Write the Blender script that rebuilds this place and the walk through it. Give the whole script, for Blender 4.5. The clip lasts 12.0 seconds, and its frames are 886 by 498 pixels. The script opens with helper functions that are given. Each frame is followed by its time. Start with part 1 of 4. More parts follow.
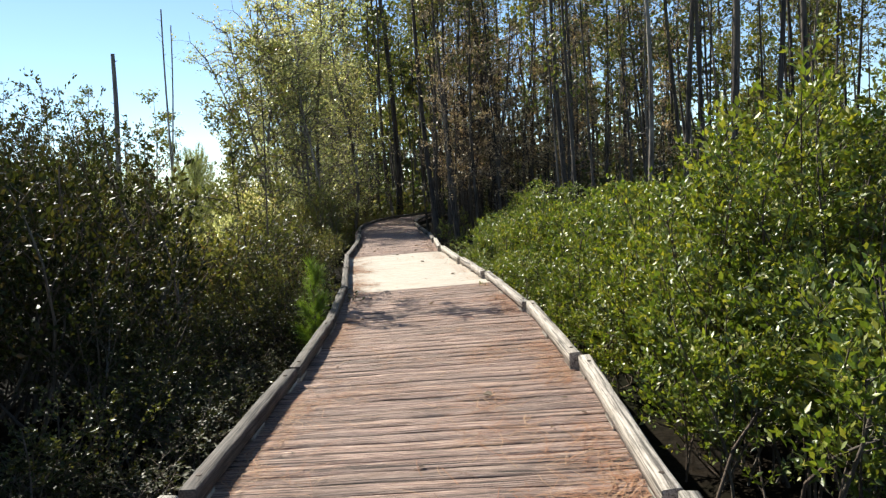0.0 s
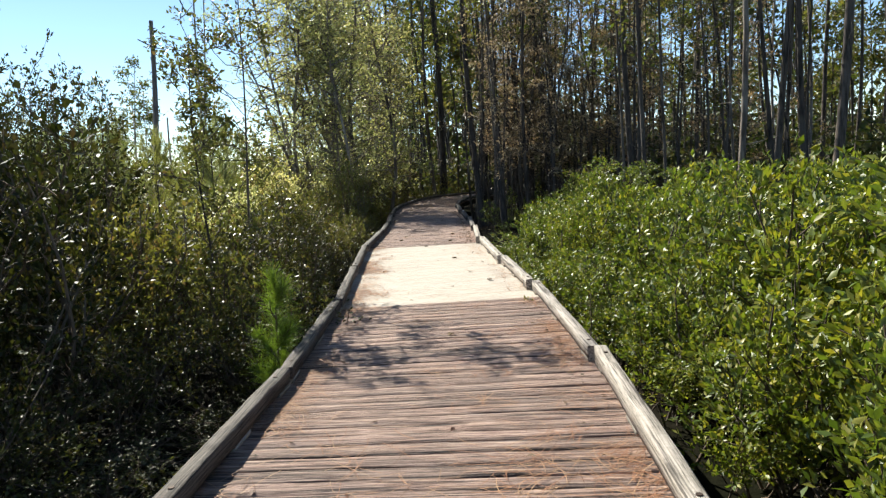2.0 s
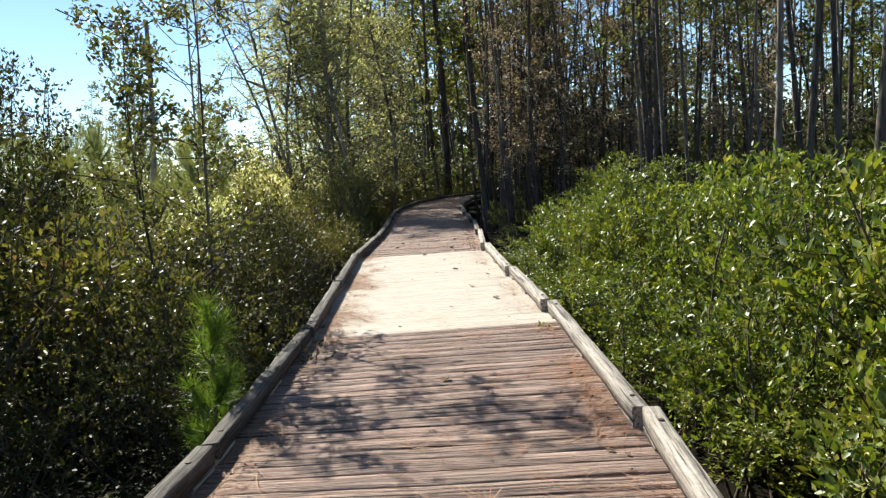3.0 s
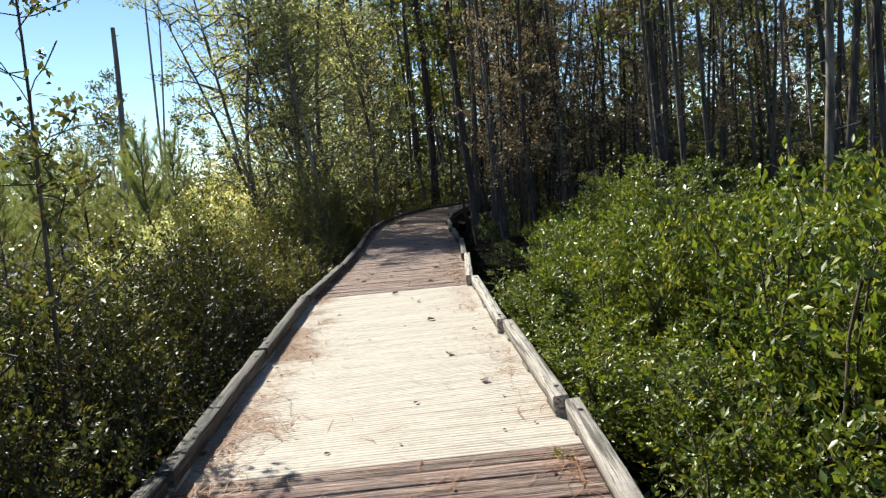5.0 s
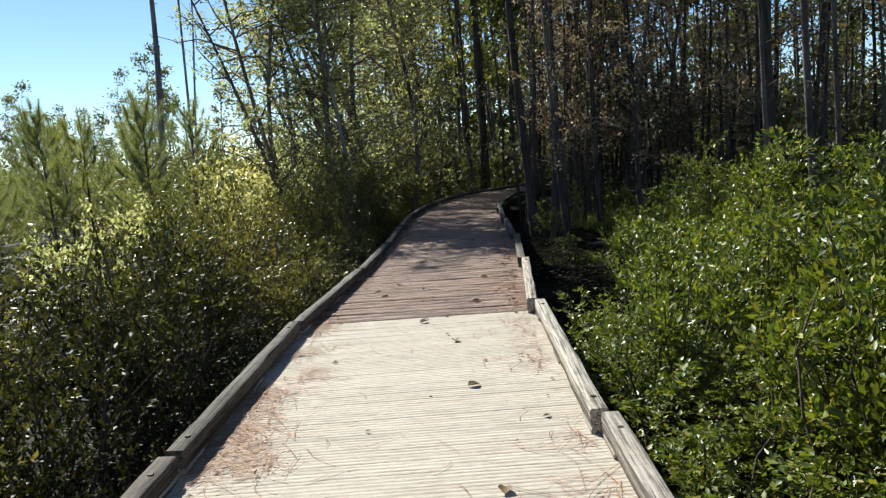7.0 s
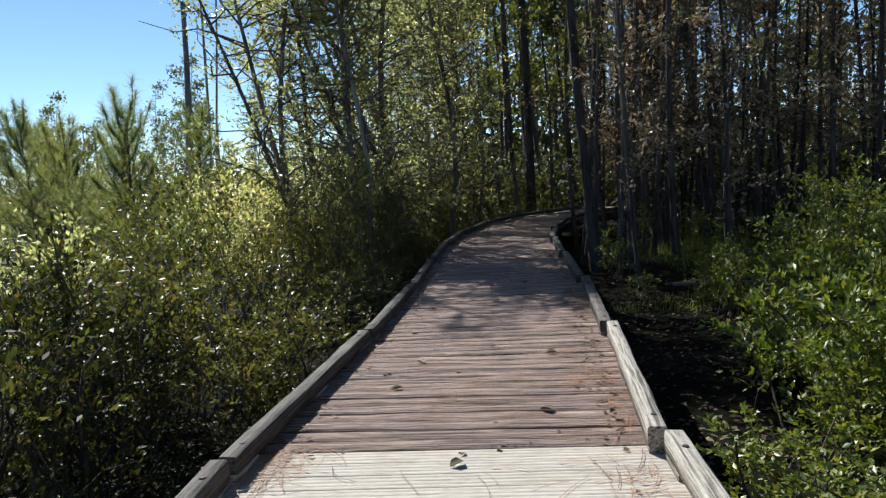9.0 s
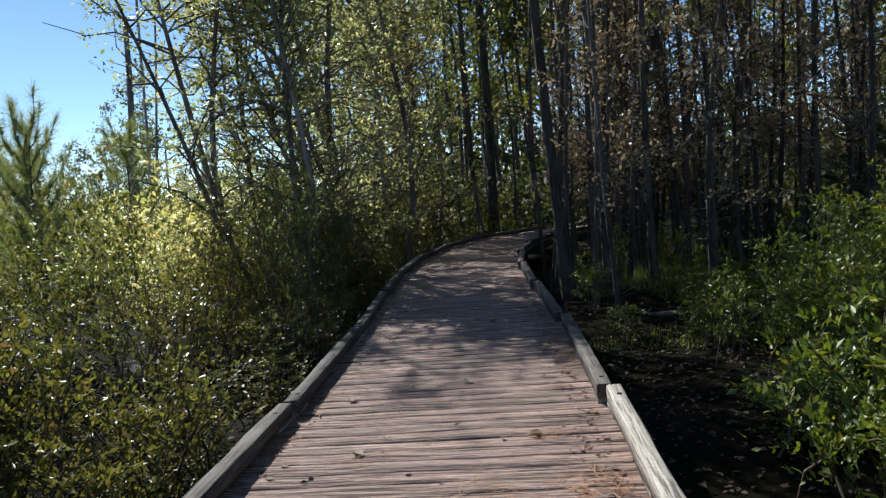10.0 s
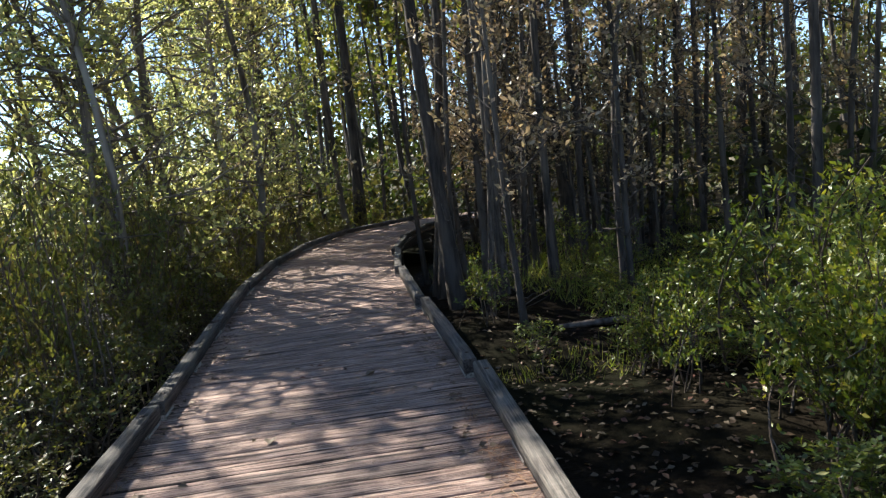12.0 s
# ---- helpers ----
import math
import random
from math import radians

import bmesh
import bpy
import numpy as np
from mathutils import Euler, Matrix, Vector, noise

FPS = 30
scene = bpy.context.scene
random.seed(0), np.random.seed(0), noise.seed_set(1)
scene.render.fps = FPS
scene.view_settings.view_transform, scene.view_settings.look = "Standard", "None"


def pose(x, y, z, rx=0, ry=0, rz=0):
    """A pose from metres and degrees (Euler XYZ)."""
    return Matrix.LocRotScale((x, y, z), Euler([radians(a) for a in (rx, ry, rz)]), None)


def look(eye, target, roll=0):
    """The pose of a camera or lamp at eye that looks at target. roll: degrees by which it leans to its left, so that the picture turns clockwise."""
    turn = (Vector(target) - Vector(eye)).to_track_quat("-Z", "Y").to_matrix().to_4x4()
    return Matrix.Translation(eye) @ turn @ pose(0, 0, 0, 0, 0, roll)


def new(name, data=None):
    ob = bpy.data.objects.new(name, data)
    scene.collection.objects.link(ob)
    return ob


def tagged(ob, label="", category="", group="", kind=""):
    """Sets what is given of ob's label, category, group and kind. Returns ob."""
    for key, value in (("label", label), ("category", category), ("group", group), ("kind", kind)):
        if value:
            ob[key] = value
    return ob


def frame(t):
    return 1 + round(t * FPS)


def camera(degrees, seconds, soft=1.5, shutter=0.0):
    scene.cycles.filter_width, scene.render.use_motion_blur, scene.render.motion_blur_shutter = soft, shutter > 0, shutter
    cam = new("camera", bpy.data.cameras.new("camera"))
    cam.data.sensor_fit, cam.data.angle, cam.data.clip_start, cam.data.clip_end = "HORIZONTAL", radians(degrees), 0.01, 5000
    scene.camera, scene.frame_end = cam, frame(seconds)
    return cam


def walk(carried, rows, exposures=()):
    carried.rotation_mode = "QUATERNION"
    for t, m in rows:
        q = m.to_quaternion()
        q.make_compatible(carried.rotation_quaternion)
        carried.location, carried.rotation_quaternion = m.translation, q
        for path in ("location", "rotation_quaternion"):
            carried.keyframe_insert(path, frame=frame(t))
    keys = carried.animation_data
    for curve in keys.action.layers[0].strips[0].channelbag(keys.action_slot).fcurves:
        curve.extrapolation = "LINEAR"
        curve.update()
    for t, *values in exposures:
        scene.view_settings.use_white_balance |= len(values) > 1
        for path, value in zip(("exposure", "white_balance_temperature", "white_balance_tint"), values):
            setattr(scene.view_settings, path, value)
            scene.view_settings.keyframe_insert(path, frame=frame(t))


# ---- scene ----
# The walk: an eye about 1.4 m above a curving boardwalk.
cam = camera(62.7, 12.0, soft=1.3)
PATH = [
    (0, (0.886, -0.33, 1.496), (0.741, 1.656, 1.314), -4.0),
    (0.5, (0.936, 0.383, 1.46), (0.743, 2.363, 1.255), -4.7),
    (1, (0.95, 1.148, 1.46), (0.719, 3.121, 1.234), -4.0),
    (1.5, (0.993, 1.85, 1.47), (0.741, 3.819, 1.226), -3.7),
    (2, (0.886, 2.579, 1.462), (0.6, 4.545, 1.227), -3.2),
    (2.5, (0.894, 3.33, 1.442), (0.609, 5.295, 1.202), -3.9),
    (3, (0.791, 4.041, 1.405), (0.485, 6.004, 1.173), -3.9),
    (3.2, (0.767, 4.286, 1.435), (0.473, 6.251, 1.201), -3.7),
    (4.8, (0.716, 6.363, 1.454), (0.432, 8.33, 1.23), -5.5),
    (5, (0.678, 6.565, 1.469), (0.387, 8.531, 1.25), -5.5),
    (5.5, (0.52, 7.308, 1.449), (0.193, 9.267, 1.211), -5.4),
    (6, (0.476, 7.987, 1.429), (0.122, 9.941, 1.187), -5.1),
    (6.5, (0.356, 8.645, 1.39), (-0.049, 10.586, 1.129), -4.7),
    (7, (0.262, 9.302, 1.419), (-0.162, 11.239, 1.158), -4.6),
    (7.2, (0.216, 9.575, 1.451), (-0.216, 11.511, 1.201), -4.4),
    (8.8, (-0.331, 11.786, 1.333), (-0.859, 13.704, 1.124), -3.6),
    (9, (-0.391, 12.026, 1.35), (-0.911, 13.947, 1.148), -3.6),
    (9.5, (-0.517, 12.77, 1.347), (-0.982, 14.708, 1.185), -4.0),
    (10, (-0.659, 13.449, 1.34), (-1.074, 15.399, 1.185), -4.3),
    (10.5, (-0.779, 14.136, 1.351), (-1.148, 16.097, 1.215), -3.5),
    (11, (-0.854, 14.761, 1.331), (-1.212, 16.723, 1.173), -3.5),
    (11.5, (-0.989, 15.357, 1.318), (-1.253, 17.329, 1.12), -4.2),
    (12, (-1.023, 15.843, 1.352), (-1.079, 17.829, 1.127), -5.8),
]
walk(cam, [(t, look(eye, target, roll)) for t, eye, target, roll in PATH],
     [(0.0, 1.2, 6600, 5), (3.0, 1.18, 6500, 4), (5.5, 1.0, 6400, 3), (7.0, 0.85, 6300, 3), (9.5, 0.68, 5900, 6), (10.5, 0.95, 6050, 7), (12.0, 1.75, 6500, 8)])

# ---- sky and sun ----
SUN_AZ, SUN_EL = radians(46), radians(40)          # left of straight ahead, above the horizon
SUN_DIR = Vector((-math.sin(SUN_AZ) * math.cos(SUN_EL), math.cos(SUN_AZ) * math.cos(SUN_EL), math.sin(SUN_EL)))
world = bpy.data.worlds.new("world")
scene.world = world
world.use_nodes = True
wn = world.node_tree.nodes
sky = wn.new("ShaderNodeTexSky")
sky.sky_type, sky.sun_disc = "NISHITA", False
sky.sun_elevation, sky.sun_rotation = SUN_EL, -SUN_AZ
sky.altitude = 2000
sky.air_density, sky.dust_density, sky.ozone_density = 1.0, 0.0, 2.3
wn["Background"].inputs["Strength"].default_value = 0.08
world.node_tree.links.new(sky.outputs["Color"], wn["Background"].inputs["Color"])
sun = new("sun", bpy.data.lights.new("sun", "SUN"))
sun.data.energy, sun.data.angle, sun.data.color = 5.0, radians(0.53), (1.0, 0.95, 0.86)
sun.matrix_world = look(SUN_DIR * 60, (0, 0, 0))

rng = np.random.default_rng(11)


# ---- materials ----
def material(name):
    m = bpy.data.materials.new(name)
    m.use_nodes = True
    nt = m.node_tree
    return m, nt, nt.nodes["Principled BSDF"], nt.nodes["Material Output"]


def node(nt, kind, **values):
    n = nt.nodes.new(kind)
    for key, value in values.items():
        n.inputs[key].default_value = value
    return n


def ramp(nt, source, stops):
    n = nt.nodes.new("ShaderNodeValToRGB")
    els = n.color_ramp.elements
    while len(els) < len(stops):
        els.new(0.5)
    for e, (p, c) in zip(els, stops):
        e.position, e.color = p, (*c, 1)
    nt.links.new(source, n.inputs["Fac"])
    return n.outputs["Color"]


def mix(nt, kind, fac, a, b):
    n = nt.nodes.new("ShaderNodeMixRGB")
    n.blend_type = kind
    for socket, value in zip(n.inputs, (fac, a, b)):
        if hasattr(value, "is_linked"):
            nt.links.new(value, socket)
        else:
            socket.default_value = value
    return n.outputs["Color"]


def grain(nt, scale, stretch, detail=6.0, rough=0.6, space="Object"):
    """Noise stretched along an axis, in the object's own metres and shifted from piece to piece."""
    co = nt.nodes.new("ShaderNodeTexCoord")
    info = nt.nodes.new("ShaderNodeObjectInfo")
    shift = nt.nodes.new("ShaderNodeVectorMath")
    shift.operation = "MULTIPLY_ADD"
    shift.inputs[1].default_value = (37.0, 53.0, 19.0)
    nt.links.new(info.outputs["Random"], shift.inputs[0])
    nt.links.new(co.outputs[space], shift.inputs[2])
    mp = nt.nodes.new("ShaderNodeMapping")
    mp.inputs["Scale"].default_value = stretch
    nt.links.new(shift.outputs["Vector"], mp.inputs["Vector"])
    n = node(nt, "ShaderNodeTexNoise", Scale=scale, Detail=detail, Roughness=rough)
    nt.links.new(mp.outputs["Vector"], n.inputs["Vector"])
    return n.outputs["Fac"]


def bump(nt, bsdf, height, strength, distance):
    n = node(nt, "ShaderNodeBump", Strength=strength, Distance=distance)
    nt.links.new(height, n.inputs["Height"])
    nt.links.new(n.outputs["Normal"], bsdf.inputs["Normal"])


def wood(name, low, high, streak, stain, along=(0.6, 14.0, 14.0), rough=0.85, depth=0.006, tone=0.35, cracks=0.8):
    m, nt, bsdf, _ = material(name)
    fibres = grain(nt, 6.0, along, 9.0, 0.72)
    coarse = grain(nt, 2.2, (0.8, 1.6, 1.6), 3.0)
    speck = grain(nt, 60.0, (0.25, 1.5, 1.5), 2.0)
    base = ramp(nt, fibres, [(0.4, streak), (0.475, low), (0.6, high)])
    base = mix(nt, "MIX", ramp(nt, coarse, [(0.45, (0, 0, 0)), (0.68, (0.42, 0.42, 0.42))]), base, (*stain, 1))
    base = mix(nt, "MULTIPLY", 0.45, base, ramp(nt, speck, [(0.3, (0.45, 0.42, 0.4)), (0.55, (1, 1, 1))]))
    split = grain(nt, 3.0, tuple(a * 0.6 if a < 1 else a * 0.8 for a in along), 5.0, 0.6)
    base = mix(nt, "MULTIPLY", cracks, base, ramp(nt, split, [(0.39, (0.12, 0.1, 0.09)), (0.44, (0.95, 0.94, 0.93)), (0.56, (1, 1, 1)), (0.63, (1.3, 1.28, 1.25))]))
    info = nt.nodes.new("ShaderNodeObjectInfo")
    base = mix(nt, "MULTIPLY", 1.0, base, ramp(nt, info.outputs["Random"],
               [(0.0, (1 - tone,) * 3), (0.35, (1, 0.97, 0.95)), (0.7, (1 - tone * 0.45, 1 - tone * 0.55, 1 - tone * 0.5)), (1.0, (1.08, 1.06, 1.05))]))
    nt.links.new(base, bsdf.inputs["Base Color"])
    bsdf.inputs["Roughness"].default_value = rough
    relief = node(nt, "ShaderNodeMath")
    relief.operation = "ADD"
    nt.links.new(fibres, relief.inputs[0])
    nt.links.new(split, relief.inputs[1])
    bump(nt, bsdf, relief.outputs["Value"], 0.9, depth)
    return m


def bark(name, low, high, patch, scale=5.0):
    m, nt, bsdf, _ = material(name)
    ridges = grain(nt, scale, (2.5, 2.5, 0.35))
    moss = grain(nt, 1.1, (1, 1, 0.5), 4.0)
    base = ramp(nt, ridges, [(0.38, low), (0.6, high)])
    base = mix(nt, "MIX", ramp(nt, moss, [(0.5, (0, 0, 0)), (0.66, (0.8, 0.8, 0.8))]), base, (*patch, 1))
    info = nt.nodes.new("ShaderNodeObjectInfo")
    base = mix(nt, "MULTIPLY", 1.0, base, ramp(nt, info.outputs["Random"], [(0, (0.6, 0.58, 0.58)), (1, (1.15, 1.12, 1.1))]))
    nt.links.new(base, bsdf.inputs["Base Color"])
    bsdf.inputs["Roughness"].default_value = 0.9
    bump(nt, bsdf, ridges, 0.8, 0.02)
    return m


def foliage(name, colours, gloss=0.45, through_light=0.4, tone=0.3, shine=0.4, glow=(1.25, 1.35, 0.6, 1)):
    """Thin leaves: each leaf has a colour of its own, light passes through, and the face shines a little."""
    m, nt, bsdf, out = material(name)
    geo = nt.nodes.new("ShaderNodeNewGeometry")
    n = len(colours)
    base = ramp(nt, geo.outputs["Random Per Island"], [(i / max(n - 1, 1), c) for i, c in enumerate(colours)])
    info = nt.nodes.new("ShaderNodeObjectInfo")
    base = mix(nt, "MULTIPLY", 1.0, base, ramp(nt, info.outputs["Random"], [(0, (1 - tone, 1 - tone * 0.9, 1 - tone)), (0.5, (1, 1, 1)), (1, (1.2, 1.1, 0.9))]))
    blotch = grain(nt, 45.0, (1, 1, 1), 2.0)
    base = mix(nt, "MULTIPLY", 0.5, base, ramp(nt, blotch, [(0.35, (0.65, 0.62, 0.5)), (0.6, (1, 1, 1))]))
    nt.links.new(base, bsdf.inputs["Base Color"])
    bsdf.inputs["Roughness"].default_value = gloss
    bsdf.inputs["Specular IOR Level"].default_value = shine
    tr = nt.nodes.new("ShaderNodeBsdfTranslucent")
    nt.links.new(mix(nt, "MULTIPLY", 1.0, base, glow), tr.inputs["Color"])
    ms = node(nt, "ShaderNodeMixShader", Fac=through_light)
    nt.links.new(bsdf.outputs["BSDF"], ms.inputs[1])
    nt.links.new(tr.outputs["BSDF"], ms.inputs[2])
    nt.links.new(ms.outputs["Shader"], out.inputs["Surface"])
    return m


OLD_BOARD = wood("weathered_red_board", (0.275, 0.17, 0.13), (0.57, 0.425, 0.35), (0.04, 0.023, 0.018), (0.215, 0.165, 0.14), (0.45, 19.0, 19.0), depth=0.02, tone=0.2, cracks=1.0)
# Red-brown boards past the cream ones; tree shade is also put into this colour.
DARK_SHADE_BOARD = wood("red_brown_shade_board", (0.122, 0.057, 0.045), (0.28, 0.162, 0.133), (0.03, 0.018, 0.015), (0.13, 0.1, 0.088), (0.45, 19.0, 19.0), depth=0.02, tone=0.25, cracks=1.0)
NEW_BOARD = wood("cream_ribbed_board", (0.45, 0.4, 0.335), (0.545, 0.49, 0.42), (0.34, 0.28, 0.22), (0.49, 0.435, 0.37), depth=0.002, tone=0.1, cracks=0.12)
RAIL_WOOD = wood("grey_beam_wood", (0.36, 0.325, 0.275), (0.54, 0.495, 0.435), (0.1, 0.088, 0.07), (0.3, 0.275, 0.225), (16.0, 0.45, 16.0), depth=0.006, tone=0.4)
# Copy of the beam wood with shade put into a darker colour.
SHADE_RAIL_WOOD = wood("shade_dark_beam_wood", (0.07, 0.058, 0.048), (0.16, 0.136, 0.115), (0.02, 0.017, 0.013), (0.2, 0.19, 0.165), (16.0, 0.45, 16.0), depth=0.008, tone=0.45)
BEAM_WOOD = wood("dark_wet_timber", (0.06, 0.045, 0.035), (0.12, 0.09, 0.07), (0.02, 0.015, 0.012), (0.05, 0.05, 0.035))
RUST, _nt, _b, _o = material("rusty_bolt")
_b.inputs["Base Color"].default_value, _b.inputs["Metallic"].default_value, _b.inputs["Roughness"].default_value = (0.06, 0.04, 0.03, 1), 0.6, 0.7
BARK_DARK = bark("dark_forest_bark", (0.027, 0.021, 0.016), (0.115, 0.09, 0.073), (0.14, 0.12, 0.1))
BARK_PALE = bark("pale_grey_bark", (0.08, 0.06, 0.045), (0.25, 0.205, 0.165), (0.32, 0.3, 0.26))
BARK_DEAD = bark("bleached_dead_wood", (0.18, 0.15, 0.13), (0.42, 0.37, 0.33), (0.2, 0.175, 0.15), 3.0)
TWIG = bark("brown_twig", (0.06, 0.04, 0.025), (0.14, 0.1, 0.07), (0.12, 0.11, 0.09), 20.0)
LEAF_GREEN = foliage("bright_green_leaf", [(0.05, 0.085, 0.016), (0.16, 0.21, 0.032), (0.09, 0.135, 0.024), (0.27, 0.3, 0.05), (0.055, 0.085, 0.018), (0.34, 0.31, 0.06), (0.12, 0.165, 0.032)], 0.43, 0.34, shine=0.6, glow=(1.25, 1.3, 0.55, 1))
# Olive leaf, darkened so that the thicket's deep shade sits in its colour.
LEAF_SHADE_OLIVE = foliage("shade_olive_leaf", [(0.022, 0.03, 0.009), (0.048, 0.055, 0.013), (0.03, 0.037, 0.011), (0.07, 0.07, 0.02), (0.065, 0.045, 0.024)], 0.5, 0.27, shine=0.18, glow=(1.15, 1.15, 0.7, 1))
LEAF_YELLOW = foliage("yellow_green_leaf", [(0.34, 0.35, 0.12), (0.5, 0.46, 0.19), (0.25, 0.27, 0.09), (0.6, 0.54, 0.3), (0.44, 0.36, 0.17)], 0.28, 0.7, tone=0.2, shine=0.65, glow=(1.25, 1.25, 1.0, 1))
LEAF_SAGE = foliage("sage_green_leaf", [(0.26, 0.28, 0.12), (0.39, 0.39, 0.2), (0.19, 0.21, 0.085), (0.5, 0.48, 0.29), (0.32, 0.28, 0.15)], 0.27, 0.68, tone=0.2, shine=0.7, glow=(1.25, 1.3, 0.95, 1))
LEAF_MARSH = foliage("marsh_green_leaf", [(0.09, 0.105, 0.024), (0.165, 0.172, 0.042), (0.062, 0.074, 0.018), (0.225, 0.207, 0.06), (0.113, 0.117, 0.036), (0.18, 0.115, 0.06)], 0.4, 0.4, shine=0.4, glow=(1.2, 1.2, 0.75, 1))
LEAF_BROWN = foliage("dry_brown_leaf", [(0.27, 0.19, 0.13), (0.43, 0.33, 0.24), (0.2, 0.16, 0.09), (0.54, 0.45, 0.35), (0.26, 0.21, 0.12)], 0.4, 0.45, glow=(1.1, 1.0, 0.75, 1))
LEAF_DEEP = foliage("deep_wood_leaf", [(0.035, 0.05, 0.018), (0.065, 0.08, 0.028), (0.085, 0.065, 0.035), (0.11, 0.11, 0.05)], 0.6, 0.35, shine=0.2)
LEAF_FOREST = foliage("forest_canopy_leaf", [(0.06, 0.082, 0.026), (0.11, 0.128, 0.04), (0.16, 0.125, 0.063), (0.078, 0.1, 0.03), (0.22, 0.185, 0.085)], 0.42, 0.48)
NEEDLE_GREEN = foliage("pine_needle_green", [(0.19, 0.21, 0.11), (0.28, 0.29, 0.16), (0.21, 0.225, 0.13), (0.34, 0.335, 0.2)], 0.5, 0.45)
NEEDLE_FRESH = foliage("fresh_pine_needle", [(0.12, 0.2, 0.035), (0.19, 0.26, 0.05), (0.15, 0.23, 0.045)], 0.45, 0.35)
NEEDLE_RED = foliage("fallen_red_needle", [(0.22, 0.1, 0.062), (0.35, 0.18, 0.11), (0.1, 0.05, 0.034), (0.44, 0.3, 0.21), (0.25, 0.115, 0.075)], 0.6, 0.1, glow=(1, 0.9, 0.8, 1))
GRASS_MAT = foliage("marsh_grass_blade", [(0.14, 0.21, 0.045), (0.22, 0.27, 0.06), (0.3, 0.27, 0.1), (0.12, 0.17, 0.045)], 0.5, 0.45)
LITTER = foliage("leaf_litter", [(0.07, 0.04, 0.024), (0.12, 0.075, 0.045), (0.2, 0.15, 0.1), (0.055, 0.035, 0.02), (0.15, 0.06, 0.04)], 0.7, 0.15, glow=(1, 0.9, 0.8, 1))


def soil():
    m, nt, bsdf, _ = material("dark_swamp_soil")
    big = grain(nt, 0.35, (1, 1, 1), 5.0)
    fine = grain(nt, 9.0, (1, 1, 1), 8.0)
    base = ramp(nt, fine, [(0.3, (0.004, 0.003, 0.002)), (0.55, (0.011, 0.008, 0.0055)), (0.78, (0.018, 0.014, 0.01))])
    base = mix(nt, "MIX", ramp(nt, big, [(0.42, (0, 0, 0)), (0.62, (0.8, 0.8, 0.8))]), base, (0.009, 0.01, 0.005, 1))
    nt.links.new(base, bsdf.inputs["Base Color"])
    nt.links.new(ramp(nt, big, [(0.4, (0.55, 0.55, 0.55)), (0.5, (0.95, 0.95, 0.95))]), bsdf.inputs["Roughness"])
    bsdf.inputs["Specular IOR Level"].default_value = 0.03
    bump(nt, bsdf, fine, 0.8, 0.04)
    return m


SOIL = soil()


# ---- mesh helpers ----
def np_mesh(name, chunks, smooth=False):
    """A mesh from chunks of (vertices (n, 3), faces (m, k))."""
    verts, loops, sizes, base = [], [], [], 0
    for v, f in chunks:
        verts.append(np.asarray(v, float).reshape(-1, 3))
        f = np.asarray(f, int)
        loops.append((f + base).ravel())
        sizes.append(np.full(len(f), f.shape[1]))
        base += len(verts[-1])
    verts, loops, sizes = np.concatenate(verts), np.concatenate(loops), np.concatenate(sizes)
    me = bpy.data.meshes.new(name)
    me.vertices.add(len(verts))
    me.vertices.foreach_set("co", verts.astype(np.float32).ravel())
    me.loops.add(len(loops))
    me.loops.foreach_set("vertex_index", loops.astype(np.int32))
    me.polygons.add(len(sizes))
    me.polygons.foreach_set("loop_start", np.concatenate([[0], np.cumsum(sizes)[:-1]]).astype(np.int32))
    me.update(calc_edges=True)
    if smooth:
        me.polygons.foreach_set("use_smooth", np.ones(len(sizes), bool))
    me.validate()
    return me


def part(name, me, mat, parent=None, label=""):
    """Links a mesh as one object, as a part of its parent where one is given."""
    if not me.materials:
        me.materials.append(mat)
    ob = new(name, me)
    if parent is not None:
        ob.parent = parent
    return tagged(ob, label)


def unit(v):
    return v / np.maximum(np.linalg.norm(v, axis=-1, keepdims=True), 1e-9)


def tubes(paths, radii, sides=5):
    """Tapered round stems along paths (m, k, 3) with radii (m, k)."""
    paths, radii = np.asarray(paths, float), np.asarray(radii, float)
    m, k, _ = paths.shape
    tan = unit(np.gradient(paths, axis=1))
    u = unit(np.cross(tan, np.array([0.31, 0.95, 0.07])))
    w = np.cross(tan, u)
    a = np.arange(sides) * 2 * np.pi / sides
    ring = paths[:, :, None] + radii[:, :, None, None] * (np.cos(a)[:, None] * u[:, :, None] + np.sin(a)[:, None] * w[:, :, None])
    i = np.arange(m * k * sides).reshape(m, k, sides)
    j = np.roll(i, -1, axis=2)
    quads = np.stack([i[:, :-1], j[:, :-1], j[:, 1:], i[:, 1:]], axis=-1).reshape(-1, 4)
    return ring.reshape(-1, 3), quads


